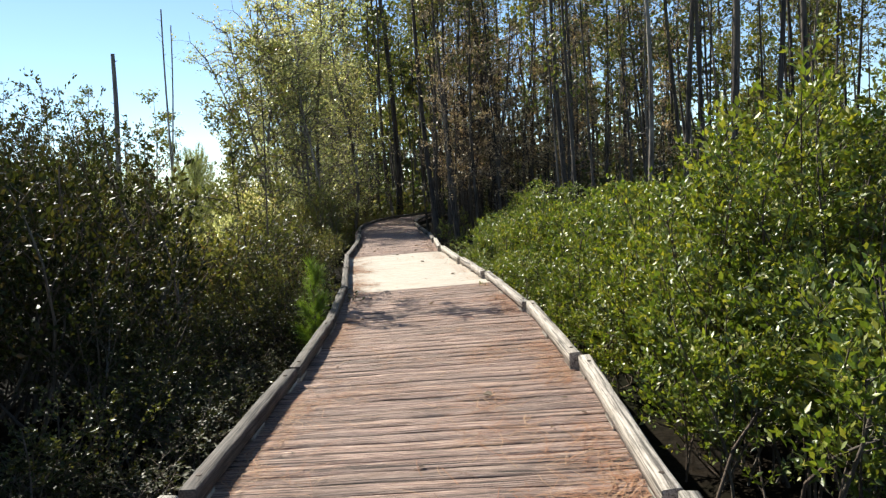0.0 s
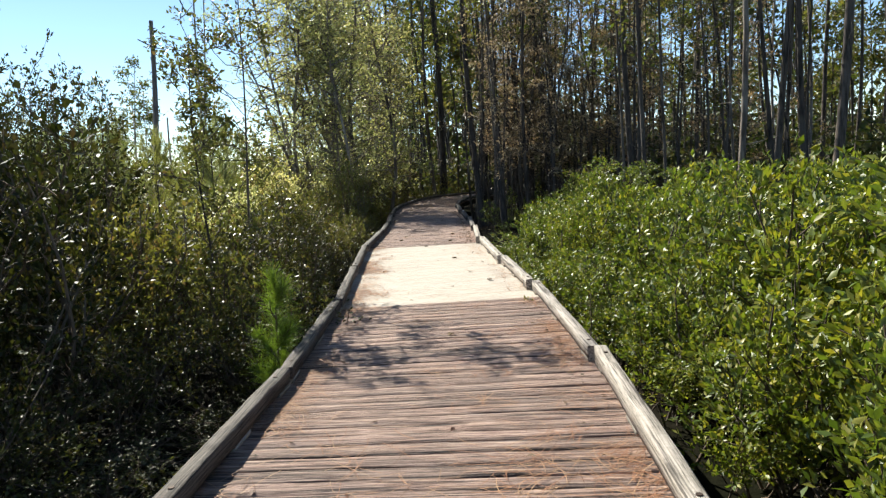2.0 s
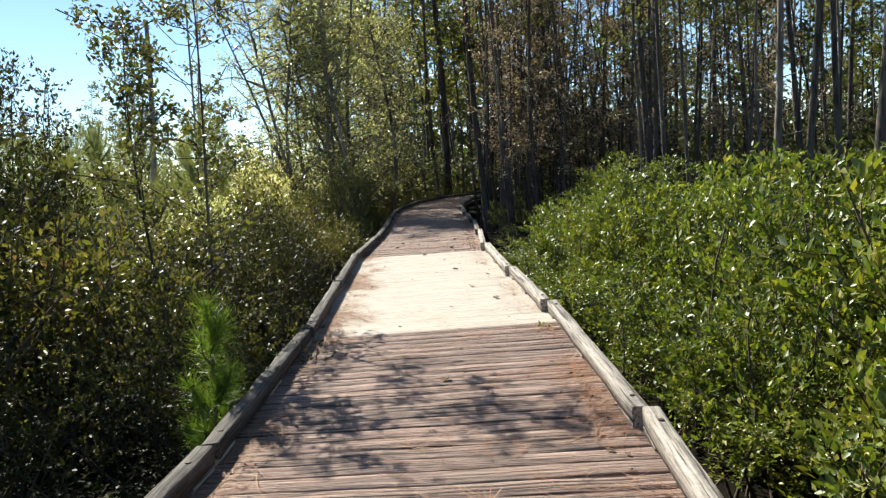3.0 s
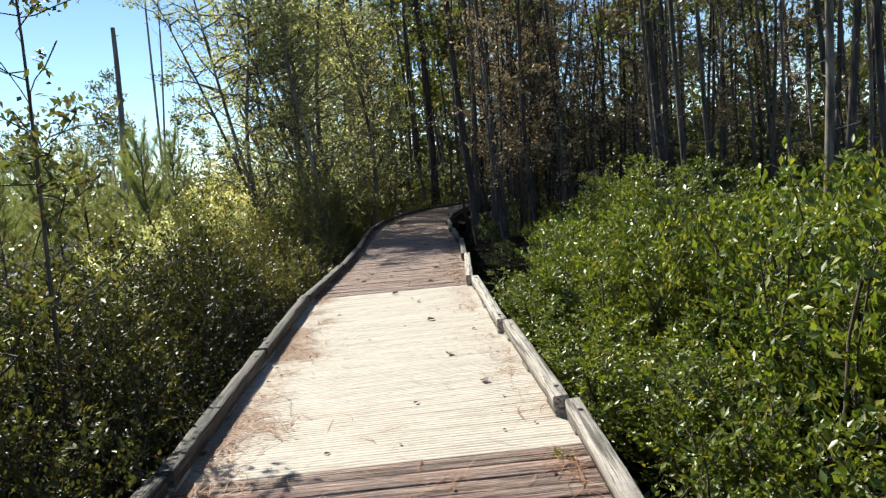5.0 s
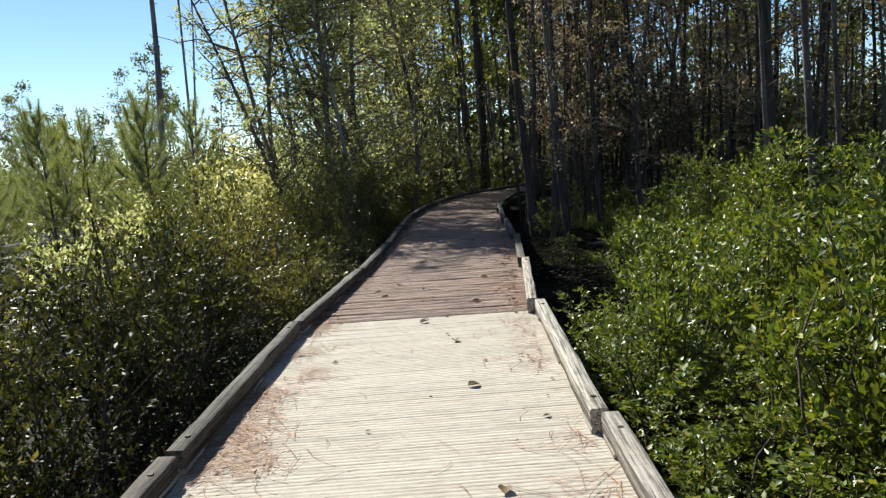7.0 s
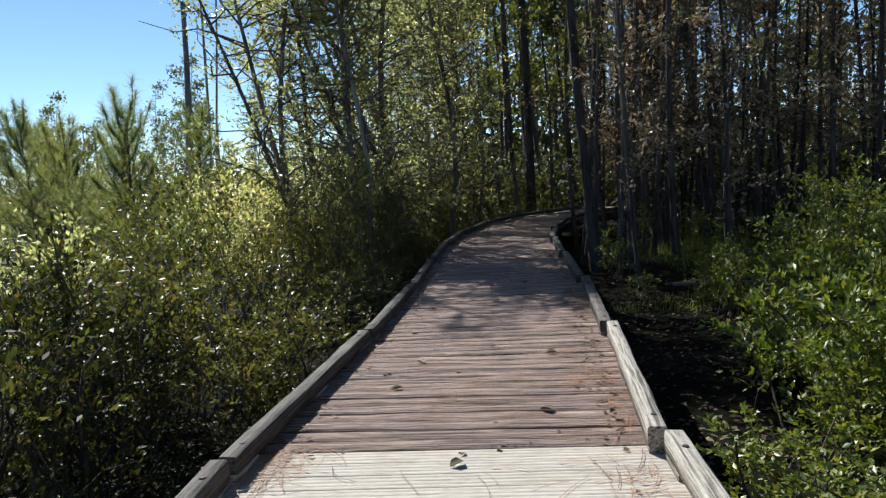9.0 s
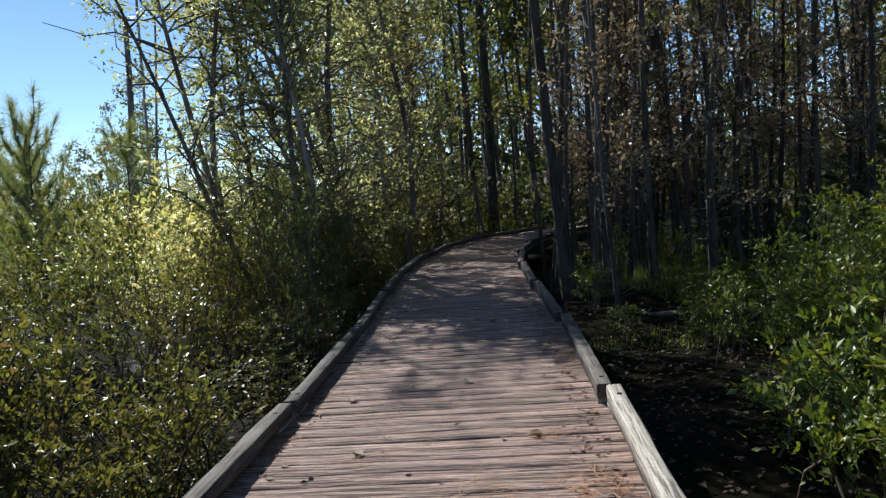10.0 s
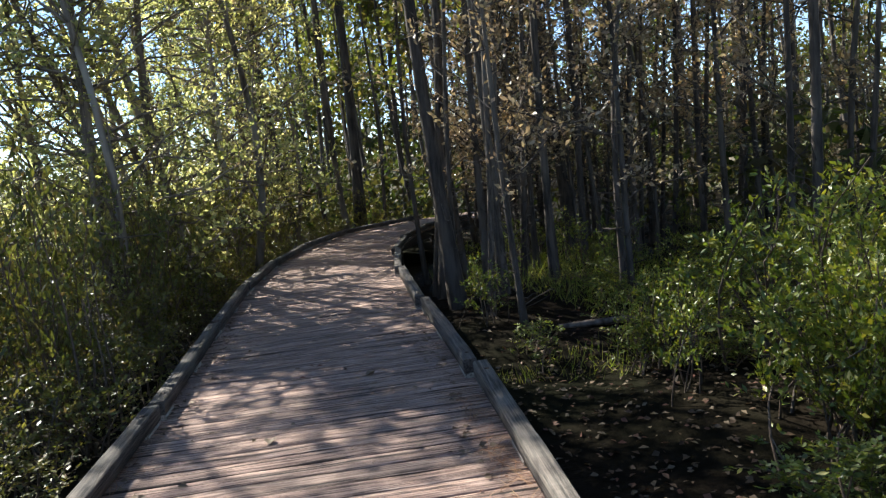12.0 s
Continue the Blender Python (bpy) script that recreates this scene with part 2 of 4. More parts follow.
def leaves(at, along, size, slim=0.42, fold=0.25, up=0.5, fine=False):
    """Leaf blades folded along the midrib: base at, pointing along, with the face turned partly to the sky."""
    n = len(at)
    along = unit(along)
    face = unit(rng.normal(size=(n, 3)) * 0.6 + np.array([0, 0, up]))
    side = unit(np.cross(along, face))
    face = np.cross(side, along)
    size = np.asarray(size)[:, None]
    half = size * slim * 0.5
    if fine:
        droop = -face * size * 0.08
        v = np.stack([at, at + along * size * 0.33 + side * half + face * half * fold, at + along * size * 0.72 + side * half * 0.75 + face * half * fold + droop,
                      at + along * size + droop * 2.2, at + along * size * 0.72 - side * half * 0.75 + face * half * fold + droop, at + along * size * 0.33 - side * half + face * half * fold], axis=1)
        b = np.arange(n)[:, None] * 6
        f = np.concatenate([b + np.array([[0, 1, 2, 3]]), b + np.array([[0, 3, 4, 5]])])
    else:
        mid = at + along * size * 0.45
        v = np.stack([at, mid + side * half + face * half * fold, at + along * size, mid - side * half + face * half * fold], axis=1)
        b = np.arange(n)[:, None] * 4
        f = np.concatenate([b + np.array([[0, 1, 2]]), b + np.array([[0, 2, 3]])])
    return v.reshape(-1, 3), f


def blades(at, along, length, width):
    """Thin needles or grass blades, one triangle each."""
    along = unit(along)
    side = unit(np.cross(along, rng.normal(size=along.shape))) * np.asarray(width)[:, None] * 0.5
    v = np.stack([at - side, at + side, at + along * np.asarray(length)[:, None]], axis=1)
    return v.reshape(-1, 3), np.arange(len(at) * 3).reshape(-1, 3)


def bend(base, top, k, sway):
    """Paths (m, k, 3) from base to top that wander by sway times their length."""
    base, top = np.atleast_2d(base), np.atleast_2d(top)
    s = np.linspace(0, 1, k)[None, :, None]
    length = np.linalg.norm(top - base, axis=1)[:, None, None]
    a, b = rng.normal(size=(2, len(base), 1, 3))
    return base[:, None] * (1 - s) + top[:, None] * s + length * sway * (a * np.sin(np.pi * s) + 0.6 * b * np.sin(2 * np.pi * s))


def along_path(paths, which, s):
    """Points at fractions s along the paths numbered which."""
    k = paths.shape[1]
    f = np.clip(s, 0, 0.999) * (k - 1)
    i = f.astype(int)
    r = (f - i)[:, None]
    return paths[which, i] * (1 - r) + paths[which, i + 1] * r


def twigs(paths, count, lo, hi, length, rise, k=4, sway=0.06):
    """Side shoots from the paths: more or less level or rising, pointing away from their stem."""
    which = rng.integers(0, len(paths), count)
    s = rng.uniform(lo, hi, count)
    start = along_path(paths, which, s)
    way = rng.normal(size=(count, 3))
    way[:, 2] = np.abs(way[:, 2]) * 0.4 + rise
    long = length * rng.uniform(0.55, 1.25, count) * (1.15 - 0.6 * s)
    return bend(start, start + unit(way) * long[:, None], k, sway)


def on_twigs(paths, per, spread, lo=0.2):
    m = len(paths)
    which = np.repeat(np.arange(m), per)
    s = rng.uniform(lo, 1.0, len(which))
    at = along_path(paths, which, s) + rng.normal(size=(len(which), 3)) * spread
    way = unit(paths[which, -1] - paths[which, 0])
    return at, way


# ---- plants ----
def shrub_meshes(height, width, stems, shoots, per, size, slim, fine, name, up=0.6):
    base = rng.normal(size=(stems, 3)) * [width * 0.16, width * 0.16, 0]
    a = rng.uniform(0, 2 * np.pi, stems)
    reach = np.sqrt(rng.uniform(0.02, 1, stems)) * width * 0.46
    top = np.stack([np.cos(a) * reach, np.sin(a) * reach, height * rng.uniform(0.72, 1.0, stems) * (1 - 0.28 * (reach / (width * 0.46)) ** 2)], axis=1)
    main = bend(base, top, 6, 0.05)
    side = twigs(main, shoots, 0.18, 1.0, width * 0.32, 0.55)
    wood_chunks = [tubes(main, np.linspace(0.016, 0.005, 6)[None] * rng.uniform(0.6, 1.2, (stems, 1)), 5), tubes(side[::2, (0, 1, 3)], np.linspace(0.006, 0.0015, 3)[None].repeat(len(side[::2]), 0), 3)]
    at, way = on_twigs(np.concatenate([side, bend(main[:, 3], main[:, 5], 4, 0.03)]), per, size * 0.25)
    ways = way * 0.8 + rng.normal(size=at.shape) * 0.6 + [0, 0, 0.25]
    blade = leaves(at, ways, size * rng.uniform(0.55, 1.25, len(at)), slim, 0.3, up, fine)
    return np_mesh(name + "_stems", wood_chunks, True), np_mesh(name + "_leaves", [blade])


def plant(name, m, parts, label, category, group="", scale=1.0):
    """One plant from (part name, mesh, material) rows, standing at the pose m."""
    ob = new(name)
    ob.empty_display_size = 0.1
    for pname, me, mat in parts:
        p = part(pname, me, mat, ob)
        if pname in ("twig_mass", "branchwork"):
            tagged(p, kind="stuff")
    ob.matrix_basis = m @ Matrix.Scale(scale, 4)
    return tagged(ob, label, category, group)


def forest_tree_meshes(height, radius, crown_lo, limbs, per, size, name, spread=1.0, lean=0.03, low_twigs=14, boughs=3):
    trunk = bend([[0, 0, -0.2]], [[rng.normal() * lean * height, rng.normal() * lean * height, height]], 12, 0.012)
    tr = radius * (1 - 0.8 * np.linspace(0, 1, 12)) * np.where(np.arange(12) == 0, 1.5, 1.0)
    limb = twigs(trunk, limbs, crown_lo, 0.99, height * 0.15 * spread, 0.35, 5, 0.07)
    low = twigs(trunk, low_twigs, 0.05, max(crown_lo, 0.15), height * 0.05, 0.25, 4, 0.1)
    shoot = twigs(limb, limbs * 4, 0.35, 1.0, height * 0.05 * spread, 0.3)
    trunk_me = np_mesh(name + "_trunk", [tubes(trunk, tr[None], 8)], True)
    big = np.argsort(-np.linalg.norm(limb[:, -1] - limb[:, 0], axis=1))[:boughs]
    rest = np.setdiff1d(np.arange(limbs), big)
    thick = np.linspace(radius * 0.26, 0.008, 5)[None]
    bough_me = [np_mesh(name + "_branch", [tubes(limb[i:i + 1], thick, 5)], True) for i in big]
    limb_me = np_mesh(name + "_branchwork", [tubes(limb[rest], thick.repeat(len(rest), 0) * 0.8, 4), tubes(low, np.linspace(0.012, 0.004, 4)[None].repeat(low_twigs, 0), 3),
                                             tubes(shoot[::3, (0, 1, 3)], np.linspace(0.008, 0.003, 3)[None].repeat(len(shoot[::3]), 0), 3)], True)
    at, way = on_twigs(shoot, per, size * 0.7, 0.1)
    lv = leaves(at, way * 0.4 + rng.normal(size=at.shape) * 0.8 + [0, 0, -0.15], size * rng.uniform(0.5, 1.3, len(at)), 0.5, 0.3, 0.5)
    return trunk_me, limb_me, np_mesh(name + "_crown", [lv]), bough_me


def pine_meshes(height, width, tufts, needles, length, name, thin=0.0035):
    trunk = bend([[0, 0, -0.1]], [[0.03 * height, 0.02 * height, height]], 8, 0.01)
    n = max(int(height * 8), 10)
    s = np.linspace(0.18, 0.97, n)
    start = along_path(trunk, np.zeros(n, int), s)
    a = np.arange(n) * 2.4 + rng.normal(size=n) * 0.3
    way = np.stack([np.cos(a), np.sin(a), 0.55 + 0.9 * s], axis=1)
    limb = bend(start, start + unit(way) * (width * 0.62 * (1.1 - 0.85 * s))[:, None], 5, 0.05)
    limb[:, -1, 2] += 0.08 * width
    which = rng.integers(0, n, tufts)
    tips = along_path(limb, which, rng.uniform(0.35, 1, tufts))
    tips = np.concatenate([tips, limb[:, -1], trunk[:, -1]])
    at = np.repeat(tips, needles, axis=0)
    up = np.repeat(unit(np.concatenate([way[which], way, [[0, 0, 1]]]) + [0, 0, 0.7]), needles, axis=0)
    at = at - up * rng.uniform(0, length * 0.8, len(at))[:, None]
    nd = blades(at, up * 0.8 + rng.normal(size=at.shape) * 0.55, length * rng.uniform(0.6, 1.2, len(at)), np.full(len(at), thin))
    return (np_mesh(name + "_trunk", [tubes(trunk, np.linspace(0.012 * height, 0.006, 8)[None], 7)], True),
            np_mesh(name + "_limbs", [tubes(limb, np.linspace(0.012, 0.004, 5)[None].repeat(n, 0), 4)], True), np_mesh(name + "_needles", [nd]))


# ---- the line of the boardwalk ----
KNOTS = [(0.62, -8), (0.58, -4), (0.52, 0), (0.45, 3), (0.34, 5.2), (0.12, 7.5), (-0.3, 10.2), (-0.77, 12.5), (-1.3, 15.1), (-1.66, 17.7), (-1.93, 19.5),
         (-2.22, 21.3), (-2.63, 23.4), (-2.98, 25.7), (-3.17, 28), (-3.15, 30), (-2.8, 32.3), (-1.9, 34.2), (0.4, 35.9), (3.6, 36.9)]


def deck_line():
    k = np.array(KNOTS, float)
    k = np.vstack([2 * k[0] - k[1], k, 2 * k[-1] - k[-2]])
    pts = []
    for i in range(1, len(k) - 2):
        for t in np.linspace(0, 1, 20, endpoint=False):
            a, b, c, d = k[i - 1:i + 3]
            pts.append(0.5 * (2 * b + (c - a) * t + (2 * a - 5 * b + 4 * c - d) * t * t + (3 * b - a - 3 * c + d) * t ** 3))
    pts = np.array(pts)
    for _ in range(6):
        pts[1:-1] = (pts[:-2] + 2 * pts[1:-1] + pts[2:]) / 4
    s = np.concatenate([[0], np.cumsum(np.linalg.norm(np.diff(pts, axis=0), axis=1))])
    return pts, s


LINE, RUN = deck_line()
S0 = float(np.interp(0, LINE[:, 1], RUN))


def deck_at(s):
    """x, y and heading (degrees, to the left of +y) at s metres along the deck from y = 0."""
    x, y = (float(np.interp(s + S0, RUN, LINE[:, i])) for i in (0, 1))
    x2, y2 = (float(np.interp(s + S0 + 0.3, RUN, LINE[:, i])) for i in (0, 1))
    x1, y1 = (float(np.interp(s + S0 - 0.3, RUN, LINE[:, i])) for i in (0, 1))
    return x, y, math.degrees(math.atan2(x1 - x2, y2 - y1))


def deck_x(y):
    return float(np.interp(y, LINE[:, 1], LINE[:, 0]))


def s_of(y):
    return float(np.interp(y, LINE[:, 1], RUN)) - S0


def side_place(y, d):
    """A place d metres to the right (left: minus) of the deck's middle near y."""
    x, yy, a = deck_at(s_of(y))
    return x + d * math.cos(radians(a)), yy + d * math.sin(radians(a))


GROUND = -0.68


def ground_z(x, y):
    """The height of the swamp ground."""
    return GROUND + 0.10 * np.sin(0.55 * x + 1.3) * np.cos(0.47 * y) + 0.05 * np.sin(1.7 * x - 0.9 * y) + 0.03 * np.cos(2.9 * y + x)


# ---- ground ----
def build_ground():
    g = np.concatenate([-np.geomspace(12, 900, 26)[::-1], np.arange(-11.6, 11.7, 0.4), np.geomspace(12, 900, 26)])
    gx, gy = np.meshgrid(g - 1, g * 1.0 + 14, indexing="ij")
    v = np.stack([gx, gy, ground_z(gx, gy)], axis=-1).reshape(-1, 3)
    n = len(g)
    i = np.arange(n * n).reshape(n, n)
    f = np.stack([i[:-1, :-1], i[1:, :-1], i[1:, 1:], i[:-1, 1:]], axis=-1).reshape(-1, 4)
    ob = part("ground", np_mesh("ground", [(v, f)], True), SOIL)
    tagged(ob, "dark damp swamp ground with moss and rotting leaves", "ground", "", "structure")


build_ground()

# ---- curb rails along the deck ----
HALF = 1.07


def half_at(y, side=1):
    """Half the clear width between the rails: the deck narrows a little along the walk."""
    return float(np.interp(y, (3.0, 7.0, 10.0, 14.0, 17.8), (HALF, 1.045, 1.005, 0.965, 0.965 if side > 0 else 0.89)))


def beam_mesh(length, w, h, wear=0.004, cuts=10):
    """A squared timber along +y with worn, slightly wavy edges."""
    c = 0.008
    prof = np.array([(-w / 2, 0), (-w / 2, h - c), (-w / 2 + c, h), (w / 2 - c, h), (w / 2, h - c), (w / 2, 0)])
    ys = np.linspace(0, length, cuts)
    v = np.zeros((cuts, 6, 3))
    v[:, :, 0], v[:, :, 2] = prof[:, 0], prof[:, 1]
    v[:, :, 1] = ys[:, None]
    v[:, :, 0] += rng.normal(size=(cuts, 1)) * wear * 0.6
    v[:, 1:5, (0, 2)[1]] += rng.normal(size=(cuts, 4)) * wear * 0.5
    v[:, 1:5, 0] += rng.normal(size=(cuts, 4)) * wear * 0.5
    i = np.arange(cuts * 6).reshape(cuts, 6)
    j = np.roll(i, -1, axis=1)
    f = np.stack([i[:-1], j[:-1], j[1:], i[1:]], axis=-1).reshape(-1, 4)
    ends = np.array([i[0], i[-1][::-1]])
    return [(v.reshape(-1, 3), f[:, ::-1]), (v.reshape(-1, 3), ends)]


def disc_mesh(r, h, n=10):
    a = np.arange(n) * 2 * np.pi / n
    ring = np.stack([np.cos(a) * r, np.sin(a) * r], axis=1)
    v = np.concatenate([np.c_[ring, np.zeros(n)], np.c_[ring * 0.85, np.full(n, h)]])
    i = np.arange(n)
    j = np.roll(i, -1)
    return [(v, np.stack([i, j, j + n, i + n], axis=1)), (v, (i + n)[None])]


BOLT = np_mesh("bolt_head", disc_mesh(0.016, 0.006))
BLOCK = np_mesh("riser_block", beam_mesh(0.26, 0.086, 0.034, 0.002, 3))
RAIL_TOP = 0.128


def curb_rail(side, y0, y1, out, lift, label, timber):
    """One straight curb beam between two joints, on three short blocks."""
    xa, ya = side_place(y0, side * (half_at(y0, side) + 0.04))
    xb, yb = side_place(y1, side * (half_at(y1, side) + 0.05 + out))
    length = math.hypot(xb - xa, yb - ya) - 0.05
    ob = new("curb_rail")
    ob.empty_display_size = 0.1
    me = np_mesh("curb_beam", beam_mesh(length, 0.09, RAIL_TOP - 0.034 + lift))
    beam = part("beam", me, timber, ob)
    beam.location = (0, 0, 0.034)
    for t in (0.0, length / 2 - 0.13, length - 0.26):
        part("riser_block", BLOCK, RAIL_WOOD, ob).location = (0, t, 0)
    for t in (0.17, length - 0.2):
        b = part("bolt", BOLT, RUST, ob, "rusty recessed bolt")
        b.location = (0.004, t, RAIL_TOP + lift - 0.001)
    ob.matrix_basis = pose(xa, ya, 0.0, 0, 0, math.degrees(math.atan2(xa - xb, yb - ya)))
    tagged(ob, label, "curb rail", "curb rails along the boardwalk")


LEFT_JOINTS = [-6.9, -4.4, -1.95, 0.5, 2.96, 5.3, 7.4, 9.95, 12.45, 15.05, 17.72, 20.2, 22.7, 25.1, 27.5, 29.9, 32.3, 34.6]
RIGHT_JOINTS = [-7.1, -4.65, -2.2, 0.2, 2.7, 5.12, 7.58, 10.45, 12.57, 15.26, 17.7, 20.2, 22.6, 25.0, 27.4, 29.8, 32.2, 34.5]
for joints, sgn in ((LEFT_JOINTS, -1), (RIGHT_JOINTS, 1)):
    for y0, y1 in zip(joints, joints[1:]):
        # Left beams and those under the trees get the wood darkened for shade.
        in_shade = y0 > (2.9 if sgn < 0 else 17.5)
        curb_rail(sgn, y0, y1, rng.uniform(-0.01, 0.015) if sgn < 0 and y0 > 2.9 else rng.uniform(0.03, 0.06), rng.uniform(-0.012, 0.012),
                  "timber curb beam bolted on the boardwalk edge, shade put into its dark colour" if in_shade else "weathered pale grey timber curb beam bolted on the boardwalk edge", SHADE_RAIL_WOOD if in_shade else RAIL_WOOD)

# ---- plants: shrubs beside the deck ----
GREEN = [shrub_meshes(2.0, 1.7, 12, 200, 17, 0.07, 0.46, False, "green_shrub") for _ in range(5)]
GREEN_MID = [shrub_meshes(2.0, 1.7, 11, 170, 15, 0.08, 0.46, False, "green_shrub") for _ in range(3)]
GREEN_FAR = [shrub_meshes(2.0, 1.8, 9, 100, 12, 0.115, 0.46, False, "green_shrub") for _ in range(2)]
OLIVE = [shrub_meshes(2.2, 2.0, 12, 160, 11, 0.066, 0.5, False, "olive_shrub") for _ in range(5)]
OLIVE_FAR = [shrub_meshes(2.2, 2.2, 10, 120, 11, 0.085, 0.5, False, "olive_shrub") for _ in range(3)]
TALL_GREEN = [shrub_meshes(3.3, 1.9, 14, 300, 16, 0.075, 0.46, False, "tall_green_shrub") for _ in range(2)]
SPARSE = [shrub_meshes(1.6, 1.3, 7, 70, 11, 0.07, 0.42, True, "sparse_shrub") for _ in range(3)]
YELLOWISH = [shrub_meshes(2.0, 1.8, 10, 135, 12, 0.07, 0.45, False, "yellow_shrub") for _ in range(3)]


JOINED = {}


def put_shrub(kind, x, y, height, nominal, leaf, label, group, squeeze=1.0, joined=False):
    """One shrub as a thing, or, far from the deck, its leaves for a joined thicket."""
    me = kind[rng.integers(len(kind))]
    z = float(ground_z(x, y))
    k = (height - z) / nominal
    if joined:
        co = np.empty(len(me[1].vertices) * 3, np.float32)
        me[1].vertices.foreach_get("co", co)
        idx = np.empty(len(me[1].loops), np.int32)
        me[1].loops.foreach_get("vertex_index", idx)
        a, wide = rng.uniform(0, 2 * np.pi), max(k, 0.75) * squeeze
        co = co.reshape(-1, 3) * [wide, wide, k]
        co = np.stack([x + co[:, 0] * np.cos(a) - co[:, 1] * np.sin(a), y + co[:, 0] * np.sin(a) + co[:, 1] * np.cos(a), z + co[:, 2]], axis=1)
        JOINED.setdefault(leaf.name, []).append((co, idx.reshape(-1, 3)))
        return
    ob = plant("shrub", pose(x, y, z - 0.02, rng.normal() * 3, rng.normal() * 3, rng.uniform(0, 360)), [("twig_mass", me[0], TWIG), ("foliage", me[1], leaf)], label, "shrub", group)
    ob.scale = (max(k, 0.75) * squeeze, max(k, 0.75) * squeeze, k)


GREEN_LABEL = "dense glossy bright green shrub growing beside the boardwalk"
for y in np.arange(1.4, 17.0, 0.82):
    for d in (0.95, 1.6, 2.4, 3.3, 4.4, 5.8):
        yy, dd = y + rng.normal() * 0.2, d + rng.normal() * 0.18
        dd += 0.22 if yy < 8 and d < 1 else 0.0
        top = min(1.32, 0.05 + 0.62 * dd) + rng.normal() * 0.12
        if yy < 3.7 or (yy < 5.4 and dd > 1.7):
            continue
        if (yy > 15.2 and dd > 3.2) or (yy > 15.0 and dd < 1.3):
            continue
        top -= 0.3 if yy > 14.3 else 0.0
        x, yp = side_place(yy, HALF + dd)
        put_shrub(GREEN if d < 1.2 else GREEN_MID if d < 3 else GREEN_FAR, x, yp, max(top, 0.15), 2.0, LEAF_GREEN, GREEN_LABEL, "green shrubs beside the boardwalk", joined=d > 3)
for x, y, h in ((4.3, 7.3, 2.5), (4.9, 8.5, 2.3), (4.1, 6.5, 2.4), (4.6, 6.2, 2.8), (3.35, 5.9, 2.75), (3.0, 5.5, 1.9), (3.75, 5.6, 1.9),  (1.9, 16.9, 1.6), (2.6, 16.6, 1.5), (1.6, 20.6, 1.5)):
    put_shrub(TALL_GREEN, x, y, h, 3.3, LEAF_GREEN if y < 16 else LEAF_MARSH, "tall leafy green shrub with yellowing upper leaves", "green shrubs beside the boardwalk", 1.05)

for y in np.arange(8.0, 11.0, 0.7):
    x, yp = side_place(y + rng.normal() * 0.12, HALF + 0.75 + rng.uniform(0, 0.2))
    put_shrub(GREEN, x, yp, rng.uniform(0.05, 0.3), 2.0, LEAF_GREEN, GREEN_LABEL, "green shrubs beside the boardwalk", 0.85)
for y in np.arange(11.4, 15.3, 0.75):
    x, yp = side_place(y, HALF + 0.62)
    put_shrub(GREEN, x, yp, rng.uniform(0.2, 0.4), 2.0, LEAF_GREEN, "leafy green shrub leaning over the curb rail", "green shrubs beside the boardwalk")

OLIVE_LABEL = "dark olive-green swamp shrub with small leathery leaves"
for y in np.arange(0.6, 18.0, 1.05):
    for d in (0.8, 1.35, 2.1, 3.1, 4.3, 5.7, 7.3, 9.2):
        yy, dd = y + rng.normal() * 0.25, d + rng.normal() * 0.22
        if (yy < 9 and dd > 6) or (yy < 8.8 and d < 2) or (yy < 5.5 and d < 2.5):
            continue
        tall = 2.9 if yy < 9.5 else 0.0 if yy > 15.3 and dd > 2.2 else 0.75 if yy > 13.5 and dd > 3 else 1.1 if yy > 11.5 else 1.4
        top = min(tall, 0.78 * dd - (0.3 if yy < 9 else 0.0)) + rng.normal() * 0.18
        x, yp = side_place(yy, -HALF - dd)
        warm = yy > 9 and rng.random() < 0.4
        # Rows by the rail take the darkened olive leaf, shade put into its colour.
        put_shrub(YELLOWISH if warm else OLIVE if d < 4.5 else OLIVE_FAR, x, yp, max(top, -0.3), 2.0 if warm else 2.2, LEAF_MARSH if warm else LEAF_SHADE_OLIVE if yy < 9 or d < 1.6 else LEAF_MARSH,
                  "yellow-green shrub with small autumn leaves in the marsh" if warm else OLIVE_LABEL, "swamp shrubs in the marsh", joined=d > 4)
for y in np.arange(8.6, 18.0, 0.8):
    x, yp = side_place(y + rng.normal() * 0.15, -HALF - 0.66 - rng.uniform(0, 0.25))
    put_shrub(OLIVE, x, yp, rng.uniform(0.25, 0.6) if 8.5 < y < 13 else rng.uniform(-0.2, 0.02), 2.2, LEAF_SHADE_OLIVE, OLIVE_LABEL, "swamp shrubs in the marsh", 0.8)
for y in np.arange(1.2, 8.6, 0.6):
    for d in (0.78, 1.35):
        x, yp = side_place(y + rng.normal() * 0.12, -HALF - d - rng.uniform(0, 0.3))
        put_shrub(OLIVE, x, yp, rng.uniform(-0.28, -0.05) if d < 1 else rng.uniform(0.0, 0.5), 2.2, LEAF_SHADE_OLIVE, "low dark swamp shrub in the hollow beside the boardwalk", "swamp shrubs in the marsh", 0.85)
THICKET_FINE = [shrub_meshes(4.9, 2.8, 18, 330, 15, 0.072, 0.45, False, "tall_shrub") for _ in range(3)]
# Coarse shrubs for y < 7, mostly out of view, added to cast shade.
SHADE_THICKET = [shrub_meshes(4.9, 3.0, 16, 300, 13, 0.13, 0.5, False, "tall_shrub") for _ in range(3)]
rows = [(-5.3 - 1.4 * r + rng.normal() * 0.2, y + rng.normal() * 0.2, (3.9 if r == 0 else 4.7) if y < 7.6 else 3.1 + 0.9 * r) for r in range(2) for y in np.arange(0.9, 12.6, 1.4)]
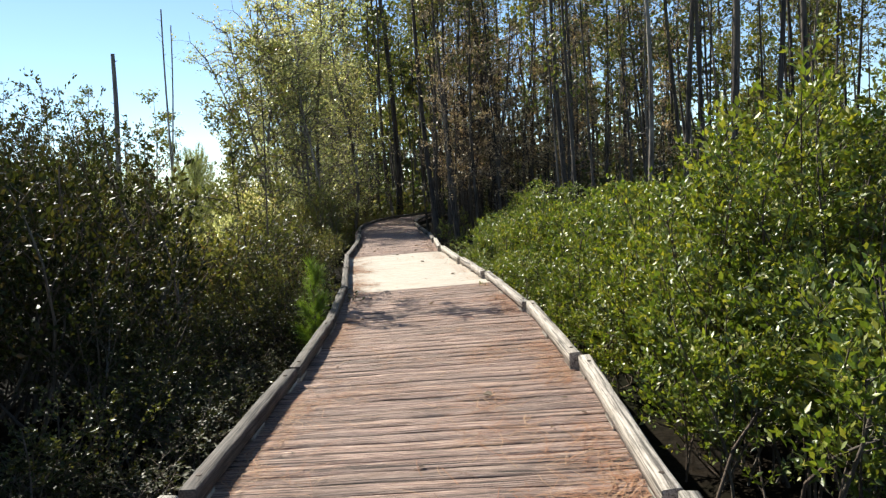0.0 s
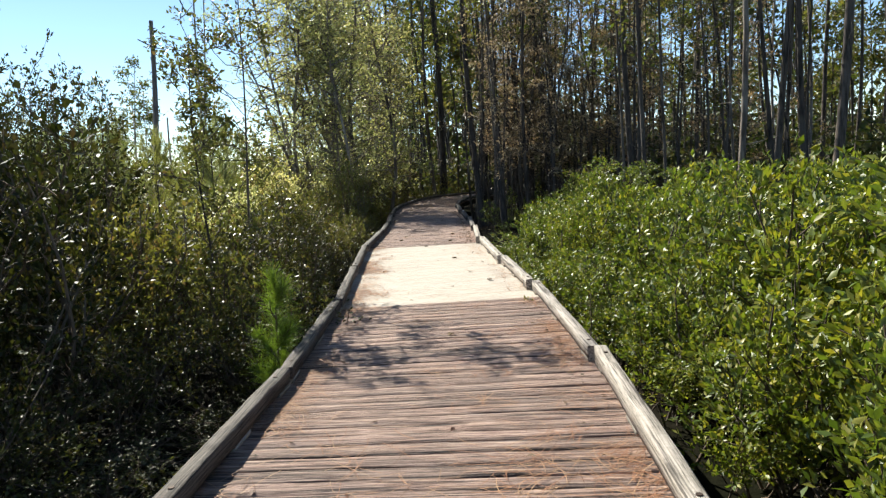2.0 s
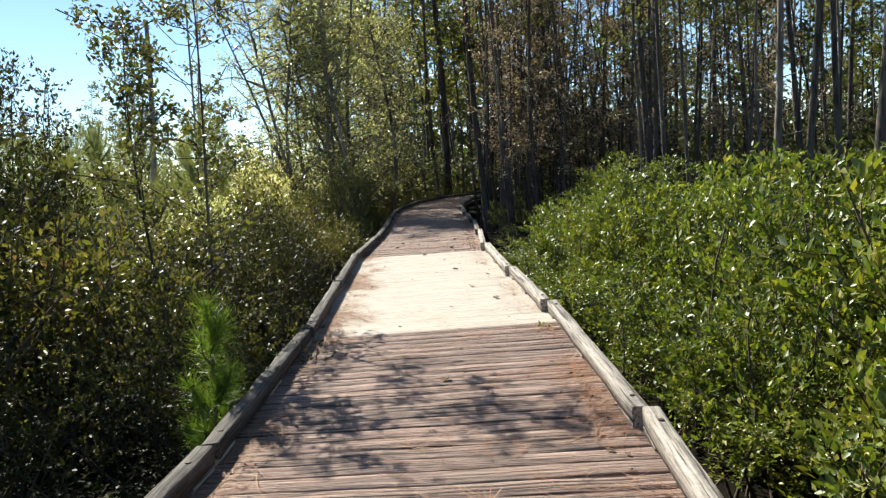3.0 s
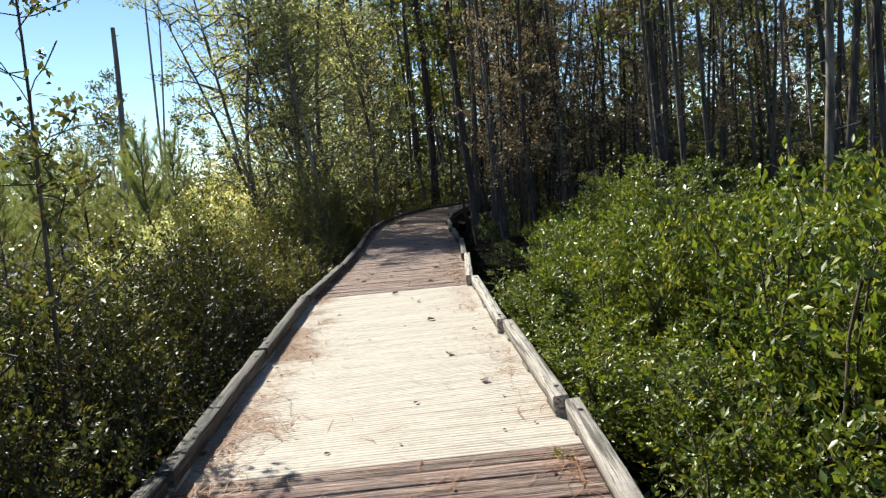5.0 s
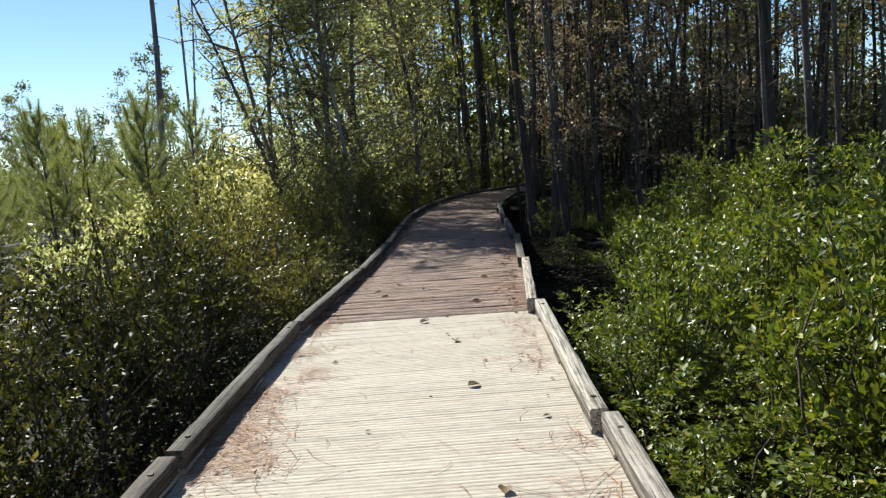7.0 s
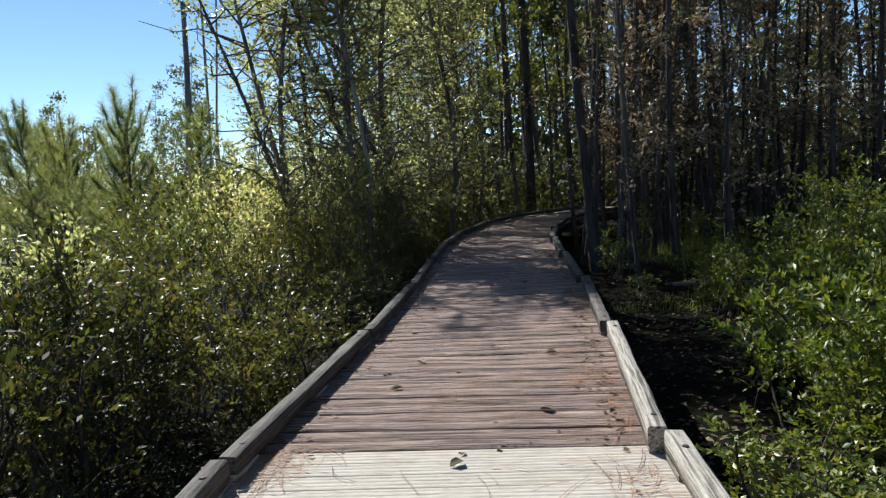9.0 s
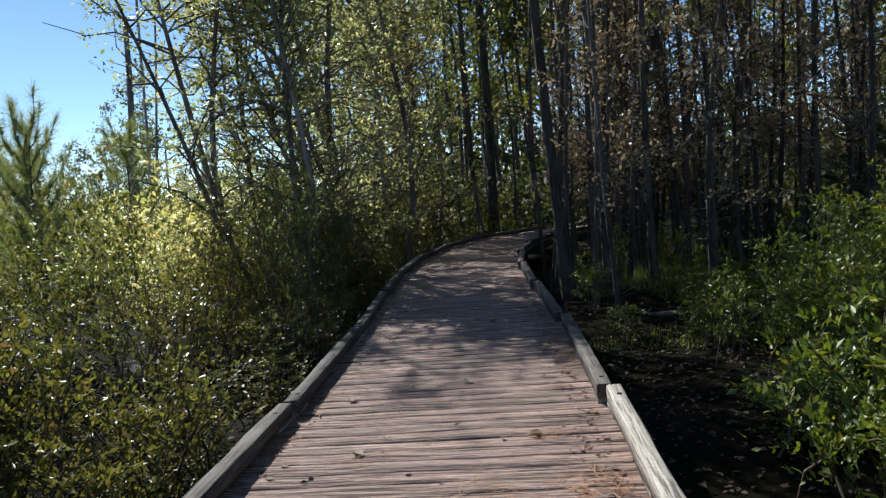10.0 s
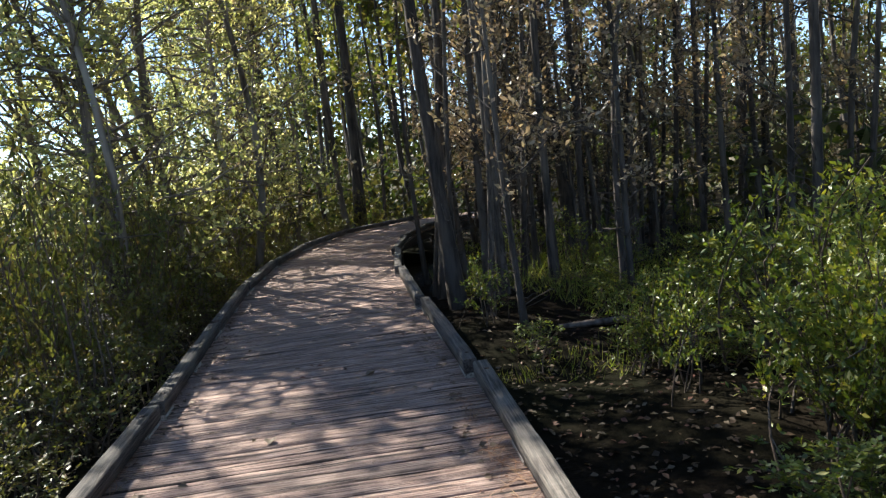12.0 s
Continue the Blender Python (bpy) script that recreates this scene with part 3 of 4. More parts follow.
for x, y, h in rows + [(-9.0, 9.6, 4.8), (-9.4, 13.0, 4.6), (-8.2, 11.8, 4.4)]:
    put_shrub(SHADE_THICKET if y < 7 else THICKET_FINE, x, y, h, 4.9, LEAF_SHADE_OLIVE, "tall dark twiggy swamp shrub in a partly unseen row added for shade", "swamp shrubs in the marsh")
for y in np.arange(17.5, 35.0, 1.0):
    for d in (0.8, 1.8, 3.2):
        x, yp = side_place(y + rng.normal() * 0.2, -HALF - d)
        sage = rng.random() < (0.5 if y > 22 else 0.12)
        top = min(1.3 if y < 21 else 1.9, 0.0 + 0.55 * d) + rng.normal() * 0.2
        put_shrub(YELLOWISH, x, yp, top, 2.0, LEAF_SAGE if sage else LEAF_YELLOW if rng.random() < (0.3 if y > 22 else 0.06) else LEAF_MARSH, "sage-green shrub under the trees by the boardwalk" if sage else "yellow-green shrub under the trees by the boardwalk", "swamp shrubs in the marsh", joined=d > 3)
for y in np.arange(21.5, 32.5, 0.9):
    x, yp = side_place(y + rng.normal() * 0.2, -HALF - rng.uniform(0.75, 1.5))
    put_shrub(YELLOWISH, x, yp, rng.uniform(1.2, 2.8), 2.0, LEAF_SAGE, "tall sage-green shrub with fine leaves under the trees", "swamp shrubs in the marsh", 0.62)
for _ in range(26):
    y, d = rng.uniform(17.5, 26), rng.uniform(4.0, 9)
    x, yp = side_place(y, HALF + d)
    put_shrub(SPARSE, x, yp, rng.uniform(0.0, 0.7), 1.6, LEAF_GREEN, "small sparse green sapling on the shaded swamp floor", "saplings in the shade")

for x, y, h in ((1.6, 22.2, 1.1), (1.3, 20.4, 0.72), (1.9, 20.0, 0.5), (2.3, 20.9, 0.9), (1.7, 21.6, 0.9), (2.4, 18.2, 0.4), (2.9, 19.2, 0.6), (3.4, 20.4, 0.8), (3.9, 18.3, 0.9),
                (4.4, 21.5, 0.9), (3.4, 17.4, 0.8), (1.5, 18.9, 0.1), (2.2, 18.5, 0.35), (2.9, 18.7, 0.6), (1.9, 19.5, 0.35), (0.9, 19.3, -0.1), (1.7, 18.2, 0.1), (1.9, 24.8, 0.0), (3.2, 23.0, 0.3), (2.6, 25.6, 0.2), (4.4, 24.0, 0.5), (5.6, 22.4, 0.6), (5.4, 19.4, 0.7), (6.4, 25.0, 0.5)):
    put_shrub(GREEN_MID if h < 0.75 else SPARSE, x, y, h, 2.0 if h < 0.75 else 1.6, LEAF_MARSH, "leafy green shrub in dappled light on the swamp floor", "saplings in the shade")

for _ in range(80):
    y, d = (rng.uniform(22.0, 32.0), rng.uniform(0.9, 7.5)) if rng.random() < 0.6 else (rng.uniform(18.5, 24.0), rng.uniform(1.3, 5.5))
    x, yp = side_place(y, HALF + d)
    low = rng.random() < 0.7
    put_shrub(SPARSE, x, yp, rng.uniform(-0.35, -0.05) if low else rng.uniform(0.1, 0.6), 1.6, LEAF_GREEN if rng.random() < 0.7 else LEAF_MARSH,
              "knee-high leafy seedling on the shaded swamp floor" if low else "small sparse green sapling on the shaded swamp floor", "saplings in the shade", 0.8)

for leaf_name, chunks in JOINED.items():
    tagged(part("thicket", np_mesh("thicket", chunks), bpy.data.materials[leaf_name]), "dense thicket of leafy shrubs away from the boardwalk", "thicket", "", "stuff")

# ---- trees ----
FOREST = [forest_tree_meshes(h, r * 0.82, lo, 24, 8, 0.17, "forest_tree", 1.0, 0.03) for h, r, lo in
          ((16, 0.1, 0.42), (18, 0.13, 0.5), (14, 0.075, 0.36), (20, 0.15, 0.55), (15, 0.085, 0.45), (17, 0.11, 0.38), (12, 0.06, 0.3), (19, 0.12, 0.48))]
THIN = [forest_tree_meshes(h, 0.1, 0.4, 18, 9, 0.36, "forest_tree", 1.0, 0.03, 4, 2) for h in (16, 19, 14)]
BROWN_TREES = [forest_tree_meshes(h, 0.05, 0.2, 24, 9, 0.1, "brown_tree", 1.1, 0.05, 16) for h in (8, 9.5, 7)]


def put_tree(name, meshes, x, y, mats, label, group, scale=1.0):
    trunk, limbs, crown, boughs = meshes
    return plant(name, pose(x, y, float(ground_z(x, y)), 0, 0, rng.uniform(0, 360)),
                 [("trunk", trunk, mats[0]), ("branchwork", limbs, mats[0]), ("crown", crown, mats[1])] + [("branch", b, mats[0]) for b in boughs], label, "tree", group, scale)


def clump_tree_meshes(height, stems, lean, name, limbs=80, shoots=480, per=12, size=0.088):
    """A tree of several slender stems that spread from one base, leaning mostly to -x, with drooping leafy sprays from low down."""
    a = rng.uniform(-0.9, 0.9, stems) + np.pi
    out = height * lean * rng.uniform(0.25, 1.0, stems)
    out[0] *= 0.15
    base = np.stack([np.cos(a) * 0.14, np.sin(a) * 0.3, np.full(stems, -0.2)], axis=1)
    top = np.stack([np.cos(a) * out, np.sin(a) * out, height * rng.uniform(0.8, 1.0, stems)], axis=1)
    main = bend(base, top, 10, 0.022)
    limb = twigs(main, limbs, 0.12, 0.99, height * 0.25, 0.28, 5, 0.08)
    limb[:, 3:, 2] -= 0.02 * height
    shoot = twigs(limb, shoots, 0.2, 1.0, height * 0.085, 0.02)
    radius = np.linspace(0.0085 * height, 0.012, 10)
    stem_me = [np_mesh(name + "_stem", [tubes(main[i:i + 1], radius[None] * rng.uniform(0.7, 1.05), 7)], True) for i in range(stems)]
    limb_me = np_mesh(name + "_branchwork", [tubes(limb, np.linspace(0.02, 0.005, 5)[None].repeat(limbs, 0), 4), tubes(shoot[::2, (0, 1, 3)], np.linspace(0.006, 0.002, 3)[None].repeat(len(shoot[::2]), 0), 3)], True)
    at, way = on_twigs(shoot, per, size * 0.6, 0.05)
    lv = leaves(at, way * 0.6 + rng.normal(size=at.shape) * 0.7 + [0, 0, -0.2], size * rng.uniform(0.5, 1.3, len(at)), 0.5, 0.3, 0.6)
    return stem_me, limb_me, np_mesh(name + "_crown", [lv])


CLUMPS = [clump_tree_meshes(8.2, n, lean, "clump_tree") for n, lean in ((3, 0.3), (2, 0.2), (4, 0.32), (2, 0.14))]
for x, y, k, kind, turn in ((-4.75, 26.8, 1.3, 0, -8), (-4.85, 29.0, 1.3, 3, 20), (-6.0, 28.2, 1.15, 2, 10), (-6.7, 26.2, 1.1, 1, -15), (-4.9, 31.6, 1.15, 1, 8), (-6.4, 31.2, 0.95, 0, -20),
                            (-5.3, 34.4, 1.1, 3, 60), (-6.6, 36.6, 1.2, 0, 40), (-5.2, 24.4, 1.0, 3, 5), (-6.2, 24.9, 1.05, 0, 25),  (-5.5, 25.6, 1.25, 1, 0)):
    stem_me, limb_me, crown_me = CLUMPS[kind]
    ochre = rng.random() < 0.35
    plant("broadleaf_tree", pose(x, y, float(ground_z(x, y)), 0, 0, turn), [("stem", me, BARK_PALE) for me in stem_me] + [("branchwork", limb_me, BARK_PALE), ("crown", crown_me, LEAF_YELLOW if ochre else LEAF_SAGE)],
          "many-stemmed grey-barked tree with thin yellowing autumn leaves" if ochre else "many-stemmed grey-barked tree with fine sage-green leaves", "tree", "yellowing trees by the boardwalk", k)

FOREST_LABEL = "tall thin dark-barked forest tree with a high sparse crown"
placed = []


def clear_of(x, y, gap):
    return all((x - a) ** 2 + (y - b) ** 2 > gap * gap for a, b in placed)


for x, y, k in ((4.55, 17.6, 1.0), (3.28, 20.4, 0.95), (0.06, 28.2, 0.7), (1.4, 31.3, 0.75), (-0.75, 25.0, 0.5), (-1.15, 25.9, 0.85), (-0.5, 26.1, 0.7), (-1.4, 26.9, 0.8), (-1.7, 28.3, 0.75), (-3.9, 36.6, 1.5), (-1.0, 27.4, 0.7), (0.3, 26.6, 0.75), (1.1, 28.8, 0.8), (-0.7, 26.4, 0.65), (-1.5, 27.2, 0.7), (-1.5, 30.0, 0.8), (-5.2, 34.5, 0.9), (-4.6, 35.6, 1.1),
                (-6.4, 31.8, 0.75), (2.4, 31.5, 0.9), (0.4, 31.0, 0.8), (7.4, 20.5, 1.0)):
    placed.append((x, y))
    put_tree("forest_tree", FOREST[rng.integers(8)], x, y, (BARK_PALE if y < 18 else BARK_DARK, LEAF_FOREST), FOREST_LABEL, "forest trees", k)
tries = 0
while len(placed) < 236 and tries < 20000:
    tries += 1
    y = rng.uniform(20, 72)
    x = rng.uniform(1.5 - 0.3 * y, 34)
    if x < deck_x(min(y, 42)) - 1.9 and y < 33:
        continue
    if y < 43 and abs(x - deck_x(y)) < 1.75:
        continue
    if y < 26 and x < deck_x(y) + 5.0:
        continue
    if y > 45 and rng.random() < 0.35:
        continue
    if not clear_of(x, y, 0.75):
        continue
    placed.append((x, y))
    put_tree("forest_tree", FOREST[rng.integers(8)] if y < 38 else THIN[rng.integers(3)], x, y, (BARK_DARK if rng.random() < 0.88 else BARK_PALE, LEAF_FOREST), FOREST_LABEL, "forest trees", rng.uniform(0.7, 1.1))
for _ in range(46):
    y = rng.uniform(23, 42)
    sgn = 1 if rng.random() < 0.65 else -1
    x, yp = side_place(y, sgn * (HALF + rng.uniform(0.5, 5.0)))
    if sgn < 0 and y < 31:
        continue
    put_tree("brown_tree", BROWN_TREES[rng.integers(3)], x, yp, (BARK_DARK, LEAF_BROWN), "thin young tree with sparse dry brown leaves", "brown-leaved saplings", rng.uniform(0.75, 1.1))

for _ in range(16):
    x, y = side_place(rng.uniform(27.0, 34.5), HALF + rng.uniform(0.45, 2.6))
    put_tree("brown_tree", BROWN_TREES[rng.integers(3)], x, y, (BARK_DARK, LEAF_BROWN), "thin young tree with sparse dry brown leaves", "brown-leaved saplings", rng.uniform(0.8, 1.2))

for _ in range(30):
    x, y = side_place(rng.uniform(25.0, 37.0), HALF + rng.uniform(0.8, 11.0))
    put_tree("thin_tree", BROWN_TREES[rng.integers(3)], x, y, (BARK_PALE, LEAF_BROWN), "thin pale-barked young tree with few dry leaves", "brown-leaved saplings", rng.uniform(0.9, 1.25))

# young pines and the lone sapling on the open side
PINES = [pine_meshes(3.4, 2.9, 260, 44, 0.22, "young_pine", 0.006) for _ in range(3)]
for x, y, k in ((-8.7, 22.6, 1.15), (-11.4, 21.2, 0.95), (-13, 25, 1.25), (-11.2, 24.0, 1.1), (-14.5, 27.5, 1.2), (-16.5, 26.0, 1.25), (-10.5, 27.5, 1.2), (-12.2, 21.5, 1.05), (-9.2, 23.4, 1.0), (-13.5, 22.6, 1.1), (-17.5, 30.0, 1.3)):
    me = PINES[rng.integers(3)]
    plant("young_pine", pose(x, y, float(ground_z(x, y)), 0, 0, rng.uniform(0, 360)), [("trunk", me[0], BARK_DARK), ("branchwork", me[1], BARK_DARK), ("needles", me[2], NEEDLE_GREEN)],
          "young grey-green pine standing in the marsh", "pine", "young pines in the marsh", k * 0.86)
me = pine_meshes(1.18, 0.6, 34, 70, 0.19, "pine_seedling", 0.005)
plant("pine_seedling", pose(-1.32, 8.05, -0.62), [("trunk", me[0], TWIG), ("branchwork", me[1], TWIG), ("needles", me[2], NEEDLE_FRESH)], "fresh light green pine seedling beside the curb rail", "pine")
plant("pine_seedling", pose(3.0, 3.8, -0.75), [("trunk", me[0], TWIG), ("branchwork", me[1], TWIG), ("needles", me[2], NEEDLE_GREEN)], "small grey-green pine seedling in the shade of the shrubs", "pine", "", 0.7)
me = forest_tree_meshes(4.5, 0.022, 0.2, 46, 16, 0.066, "lone_sapling", 1.3, 0.02, 6)
plant("sapling", pose(-2.75, 11.05, -0.65), [("trunk", me[0], BARK_DARK), ("branchwork", me[1], BARK_DARK), ("crown", me[2], LEAF_MARSH)] + [("branch", b, BARK_DARK) for b in me[3]], "slender sapling with few small leaves above the shrubs", "tree", "saplings above the shrubs")
me = forest_tree_meshes(3.6, 0.018, 0.25, 38, 18, 0.062, "low_sapling", 1.6, 0.05, 6)
plant("sapling", pose(-2.6, 9.9, -0.65), [("trunk", me[0], BARK_DARK), ("branchwork", me[1], BARK_DARK), ("crown", me[2], LEAF_MARSH)] + [("branch", b, BARK_DARK) for b in me[3]], "short bushy sapling with small leaves beside the taller one", "tree", "saplings above the shrubs")


# ---- dead trunks on the open side ----
def snag(x, y, height, radius, lean, label):
    trunk = bend([[0, 0, -0.3]], [[lean, 0, height]], 10, 0.004)
    stub = twigs(trunk, 7, 0.5, 0.98, height * 0.06, 0.5, 4, 0.08)
    parts = [("trunk", np_mesh("snag_trunk", [tubes(trunk, np.linspace(radius, radius * 0.55, 10)[None], 8)], True), BARK_DEAD)]
    parts += [("stub", np_mesh("snag_stub", [tubes(stub[i:i + 1], np.linspace(radius * 0.22, radius * 0.08, 4)[None], 4)], True), BARK_DEAD) for i in range(7)]
    ob = plant("dead_tree", pose(x, y, float(ground_z(x, y))), parts, label, "dead tree", "dead trees in the marsh")
    return ob


snag(-24.9, 48.1, 12.3, 0.23, 0.9, "tall broken grey dead trunk standing in the marsh")
snag(-15.2, 35.1, 11.5, 0.06, 0.55, "thin bare dead pole trunk in the marsh")
snag(-15.7, 36.3, 11.0, 0.05, 0.95, "thin bare dead pole trunk in the marsh")
for x, y, h in ((-30, 60, 7), (-18, 55, 6), (-34, 52, 6.5), (-16.5, 48, 5)):
    snag(x, y, h, 0.1, 0.1, "short bare dead trunk in the marsh")

# ---- distance ----
FAR = [forest_tree_meshes(h, 0.12, 0.45, 16, 8, 0.45, "far_tree", 1.0, 0.03, 4, 0) for h in (16, 19, 14)]
for _ in range(95):
    y = rng.uniform(62, 125)
    x = rng.uniform(-1.1 * y, -0.3 * y)
    put_tree("far_pine", FAR[rng.integers(3)], x, y, (BARK_DEAD, LEAF_FOREST), "thin sparse tree on the far side of the marsh", "far trees", rng.uniform(0.45, 0.75))


def brush(n, x0, x1, y0, y1, height, size, keep):
    """Far scrub as clumps of leaves."""
    x, y = rng.uniform(x0, x1, n), rng.uniform(y0, y1, n)
    ok = keep(x, y)
    x, y = x[ok], y[ok]
    hump = 0.55 + 0.45 * np.sin(x * 0.9 + 2 * np.sin(y * 0.5)) * np.cos(y * 0.8)
    z = ground_z(x, y) + height * hump * np.sqrt(rng.uniform(0, 1, len(x)))
    at = np.stack([x, y, z], axis=1)
    return leaves(at, rng.normal(size=at.shape) + [0, 0, 0.4], size * rng.uniform(0.6, 1.3, len(at)), 0.5)


far_line = part("far_treeline", np_mesh("far_treeline", [brush(30000, -190, -24, 100, 150, 9.5, 0.6, lambda x, y: x < -0.24 * y), brush(16000, -70, -14, 50, 75, 4.2, 0.36, lambda x, y: x < -0.26 * y)]), LEAF_FOREST)
tagged(far_line, "low brownish line of woods beyond the marsh", "woods", "", "stuff")
marsh = part("marsh_scrub", np_mesh("marsh_scrub", [brush(40000, -40, -9, 27, 60, 2.4, 0.19, lambda x, y: x < 0.5 - 0.34 * y), brush(22000, -40, -7.5, 14, 27, 0.9, 0.12, lambda x, y: x < -0.42 * y),
                                                     brush(26000, -140, -18, 58, 150, 3.4, 0.4, lambda x, y: x < -0.3 * y),
                                                     brush(20000, -30, -12, -6, 18, 3.2, 0.18, lambda x, y: x < deck_x(0) - 12)]), LEAF_MARSH)
tagged(marsh, "low yellow-olive scrub covering the open marsh", "scrub", "", "stuff")
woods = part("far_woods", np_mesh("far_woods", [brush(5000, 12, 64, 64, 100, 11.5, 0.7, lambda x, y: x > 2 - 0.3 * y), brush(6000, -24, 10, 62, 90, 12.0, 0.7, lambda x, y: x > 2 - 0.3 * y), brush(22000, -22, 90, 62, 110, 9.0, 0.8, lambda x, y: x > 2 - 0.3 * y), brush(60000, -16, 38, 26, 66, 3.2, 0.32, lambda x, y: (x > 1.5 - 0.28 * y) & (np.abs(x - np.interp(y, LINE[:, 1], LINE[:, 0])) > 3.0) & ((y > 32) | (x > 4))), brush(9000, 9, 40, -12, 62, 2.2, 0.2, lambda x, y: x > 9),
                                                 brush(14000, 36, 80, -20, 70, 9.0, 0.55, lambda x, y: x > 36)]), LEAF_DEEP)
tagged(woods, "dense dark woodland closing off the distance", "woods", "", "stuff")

# grass and litter on the shaded floor
n = 40000
x, y = rng.uniform(-3, 12, n), rng.uniform(22.5, 34, n)
ok = (x > np.interp(y, LINE[:, 1], LINE[:, 0]) + 1.5) & (np.sin(x * 1.1 + 0.7) + np.cos(y * 0.9 + x * 0.4) > 0.1)
x, y = x[ok], y[ok]
at = np.stack([x, y, ground_z(x, y)], axis=1)
tagged(part("grass", np_mesh("grass", [blades(at, rng.normal(size=at.shape) * 0.5 + [0, 0, 1], rng.uniform(0.06, 0.2, len(at)) * np.where(y > 24.6, 2.2, 1.0), np.full(len(at), 0.007))]), GRASS_MAT),
       "tufts of green marsh grass on the swamp floor", "grass", "", "stuff")
n = 9000
x, y = rng.uniform(-8, 8, n), rng.uniform(10, 40, n)
ok = (np.abs(x - np.interp(y, LINE[:, 1], LINE[:, 0])) > 1.2) & ((x > np.interp(y, LINE[:, 1], LINE[:, 0])) | (y > 18))
x, y = x[ok], y[ok]
at = np.stack([x, y, ground_z(x, y) + 0.015], axis=1)
n = 4200
x, y = rng.uniform(-1, 5, n), rng.uniform(15.5, 24, n)
ok = (x > np.interp(y, LINE[:, 1], LINE[:, 0]) + 1.25) & (np.sin(x * 2.3 + 1) + np.cos(y * 1.7) > -0.6)
at = np.concatenate([at, np.stack([x, y, ground_z(x, y) + 0.02], axis=1)[ok]])
tagged(part("leaf_litter", np_mesh("leaf_litter", [leaves(at, rng.normal(size=at.shape) * [1, 1, 0.15], rng.uniform(0.03, 0.08, len(at)), 0.6, 0.4, 1.6)]), LITTER),
       "brown fallen leaves covering the swamp floor", "leaf litter", "", "stuff")


# ---- fallen needles and leaves on the deck ----
def needle_strands(ys, d, long=1.0, wide=1.0):
    """Curved dry needles lying flat at d metres from the deck's middle near the places ys."""
    n = len(ys)
    at = np.array([(*side_place(a, b * half_at(a) / HALF), 0.0) for a, b in zip(ys, np.clip(d, -1.05, 1.05))])
    ang = rng.uniform(0, 2 * np.pi, n)
    way = np.stack([np.cos(ang), np.sin(ang), np.zeros(n)], axis=1)
    side = np.stack([-way[:, 1], way[:, 0], np.zeros(n)], axis=1)
    length, curl, w = long * rng.uniform(0.12, 0.28, n), rng.normal(size=n) * 0.07, wide * rng.uniform(0.001, 0.002, n)
    rows = []
    for t in np.linspace(0, 1, 4):
        c = at + way * (length * (t - 0.5))[:, None] + side * (curl * length * 4 * t * (1 - t))[:, None]
        c[:, 2] = 0.008 + 0.012 * rng.random(n) * t
        rows += [c - side * w[:, None], c + side * w[:, None]]
    v = np.stack(rows, axis=1)
    b = np.arange(n)[:, None] * 8
    f = np.concatenate([b + np.array([[0, 2, 3, 1]]) + 2 * i for i in range(3)])
    return v.reshape(-1, 3), f


def edge_drift(n, y0, y1, side, reach, wave):
    """Needles heaped against one curb between y0 and y1, in uneven drifts."""
    ys = rng.uniform(y0, y1, n)
    ok = np.sin(ys * wave + side) + 0.6 * np.sin(ys * wave * 2.7 + 1.3) + rng.normal(size=n) * 0.5 > -0.1
    ys = ys[ok]
    return needle_strands(ys, side * (1.05 - np.abs(rng.normal(size=len(ys))) * reach))


def tufts(n, per, y0, y1, d0, d1, spread):
    """Loose handfuls of needles here and there on the boards."""
    cy, cd = rng.uniform(y0, y1, n), rng.uniform(d0, d1, n)
    return needle_strands(np.repeat(cy, per) + rng.normal(size=n * per) * spread, np.repeat(cd, per) + rng.normal(size=n * per) * spread)


tagged(part("pine_needles", np_mesh("pine_needles", [
    edge_drift(2300, -1, 10, -1, 0.13, 2.1), edge_drift(2300, -1, 10, 1, 0.13, 2.4), tufts(26, 14, 0.5, 9.8, -0.8, 0.95, 0.12), tufts(16, 38, 1.5, 6.5, 0.3, 0.95, 0.15), needle_strands(rng.uniform(0, 10, 350), rng.uniform(-1, 1, 350)),
    edge_drift(1700, 9.9, 15.4, -1, 0.15, 2.6), edge_drift(380, 9.9, 15.4, 1, 0.15, 2.2), tufts(9, 46, 10.6, 14.6, -0.95, -0.55, 0.1), needle_strands(rng.uniform(10, 15.4, 90), rng.uniform(-0.9, 1, 90), 1.1),
    edge_drift(420, 15.3, 20, -1, 0.08, 2.3), edge_drift(260, 15.3, 20, 1, 0.06, 2.0), tufts(6, 20, 15.5, 19, -0.9, 0.9, 0.1)]), NEEDLE_RED),
    "dry reddish pine needles drifted along the curb rails", "pine needles", "", "stuff")

n = 900
ys = np.concatenate([rng.uniform(15.3, 24, 700), rng.uniform(-0.5, 15.3, 200)])
d = np.where(rng.random(n) < 0.75, np.where(rng.random(n) < 0.5, -1, 1) * (1.0 - np.abs(rng.normal(size=n)) * 0.09), rng.uniform(-1, 1, n))
at = np.array([(*side_place(a, np.clip(b, -1.03, 1.03) * half_at(a) / HALF), 0.007) for a, b in zip(ys, d)])
tagged(part("leaf_crumbs", np_mesh("leaf_crumbs", [leaves(at, rng.normal(size=at.shape) * [1, 1, 0.12], rng.uniform(0.015, 0.055, n), 0.6, 0.5, 3.0)]), LITTER),
       "broken brown leaves and bark crumbs along the boardwalk edges", "leaf litter", "", "stuff")

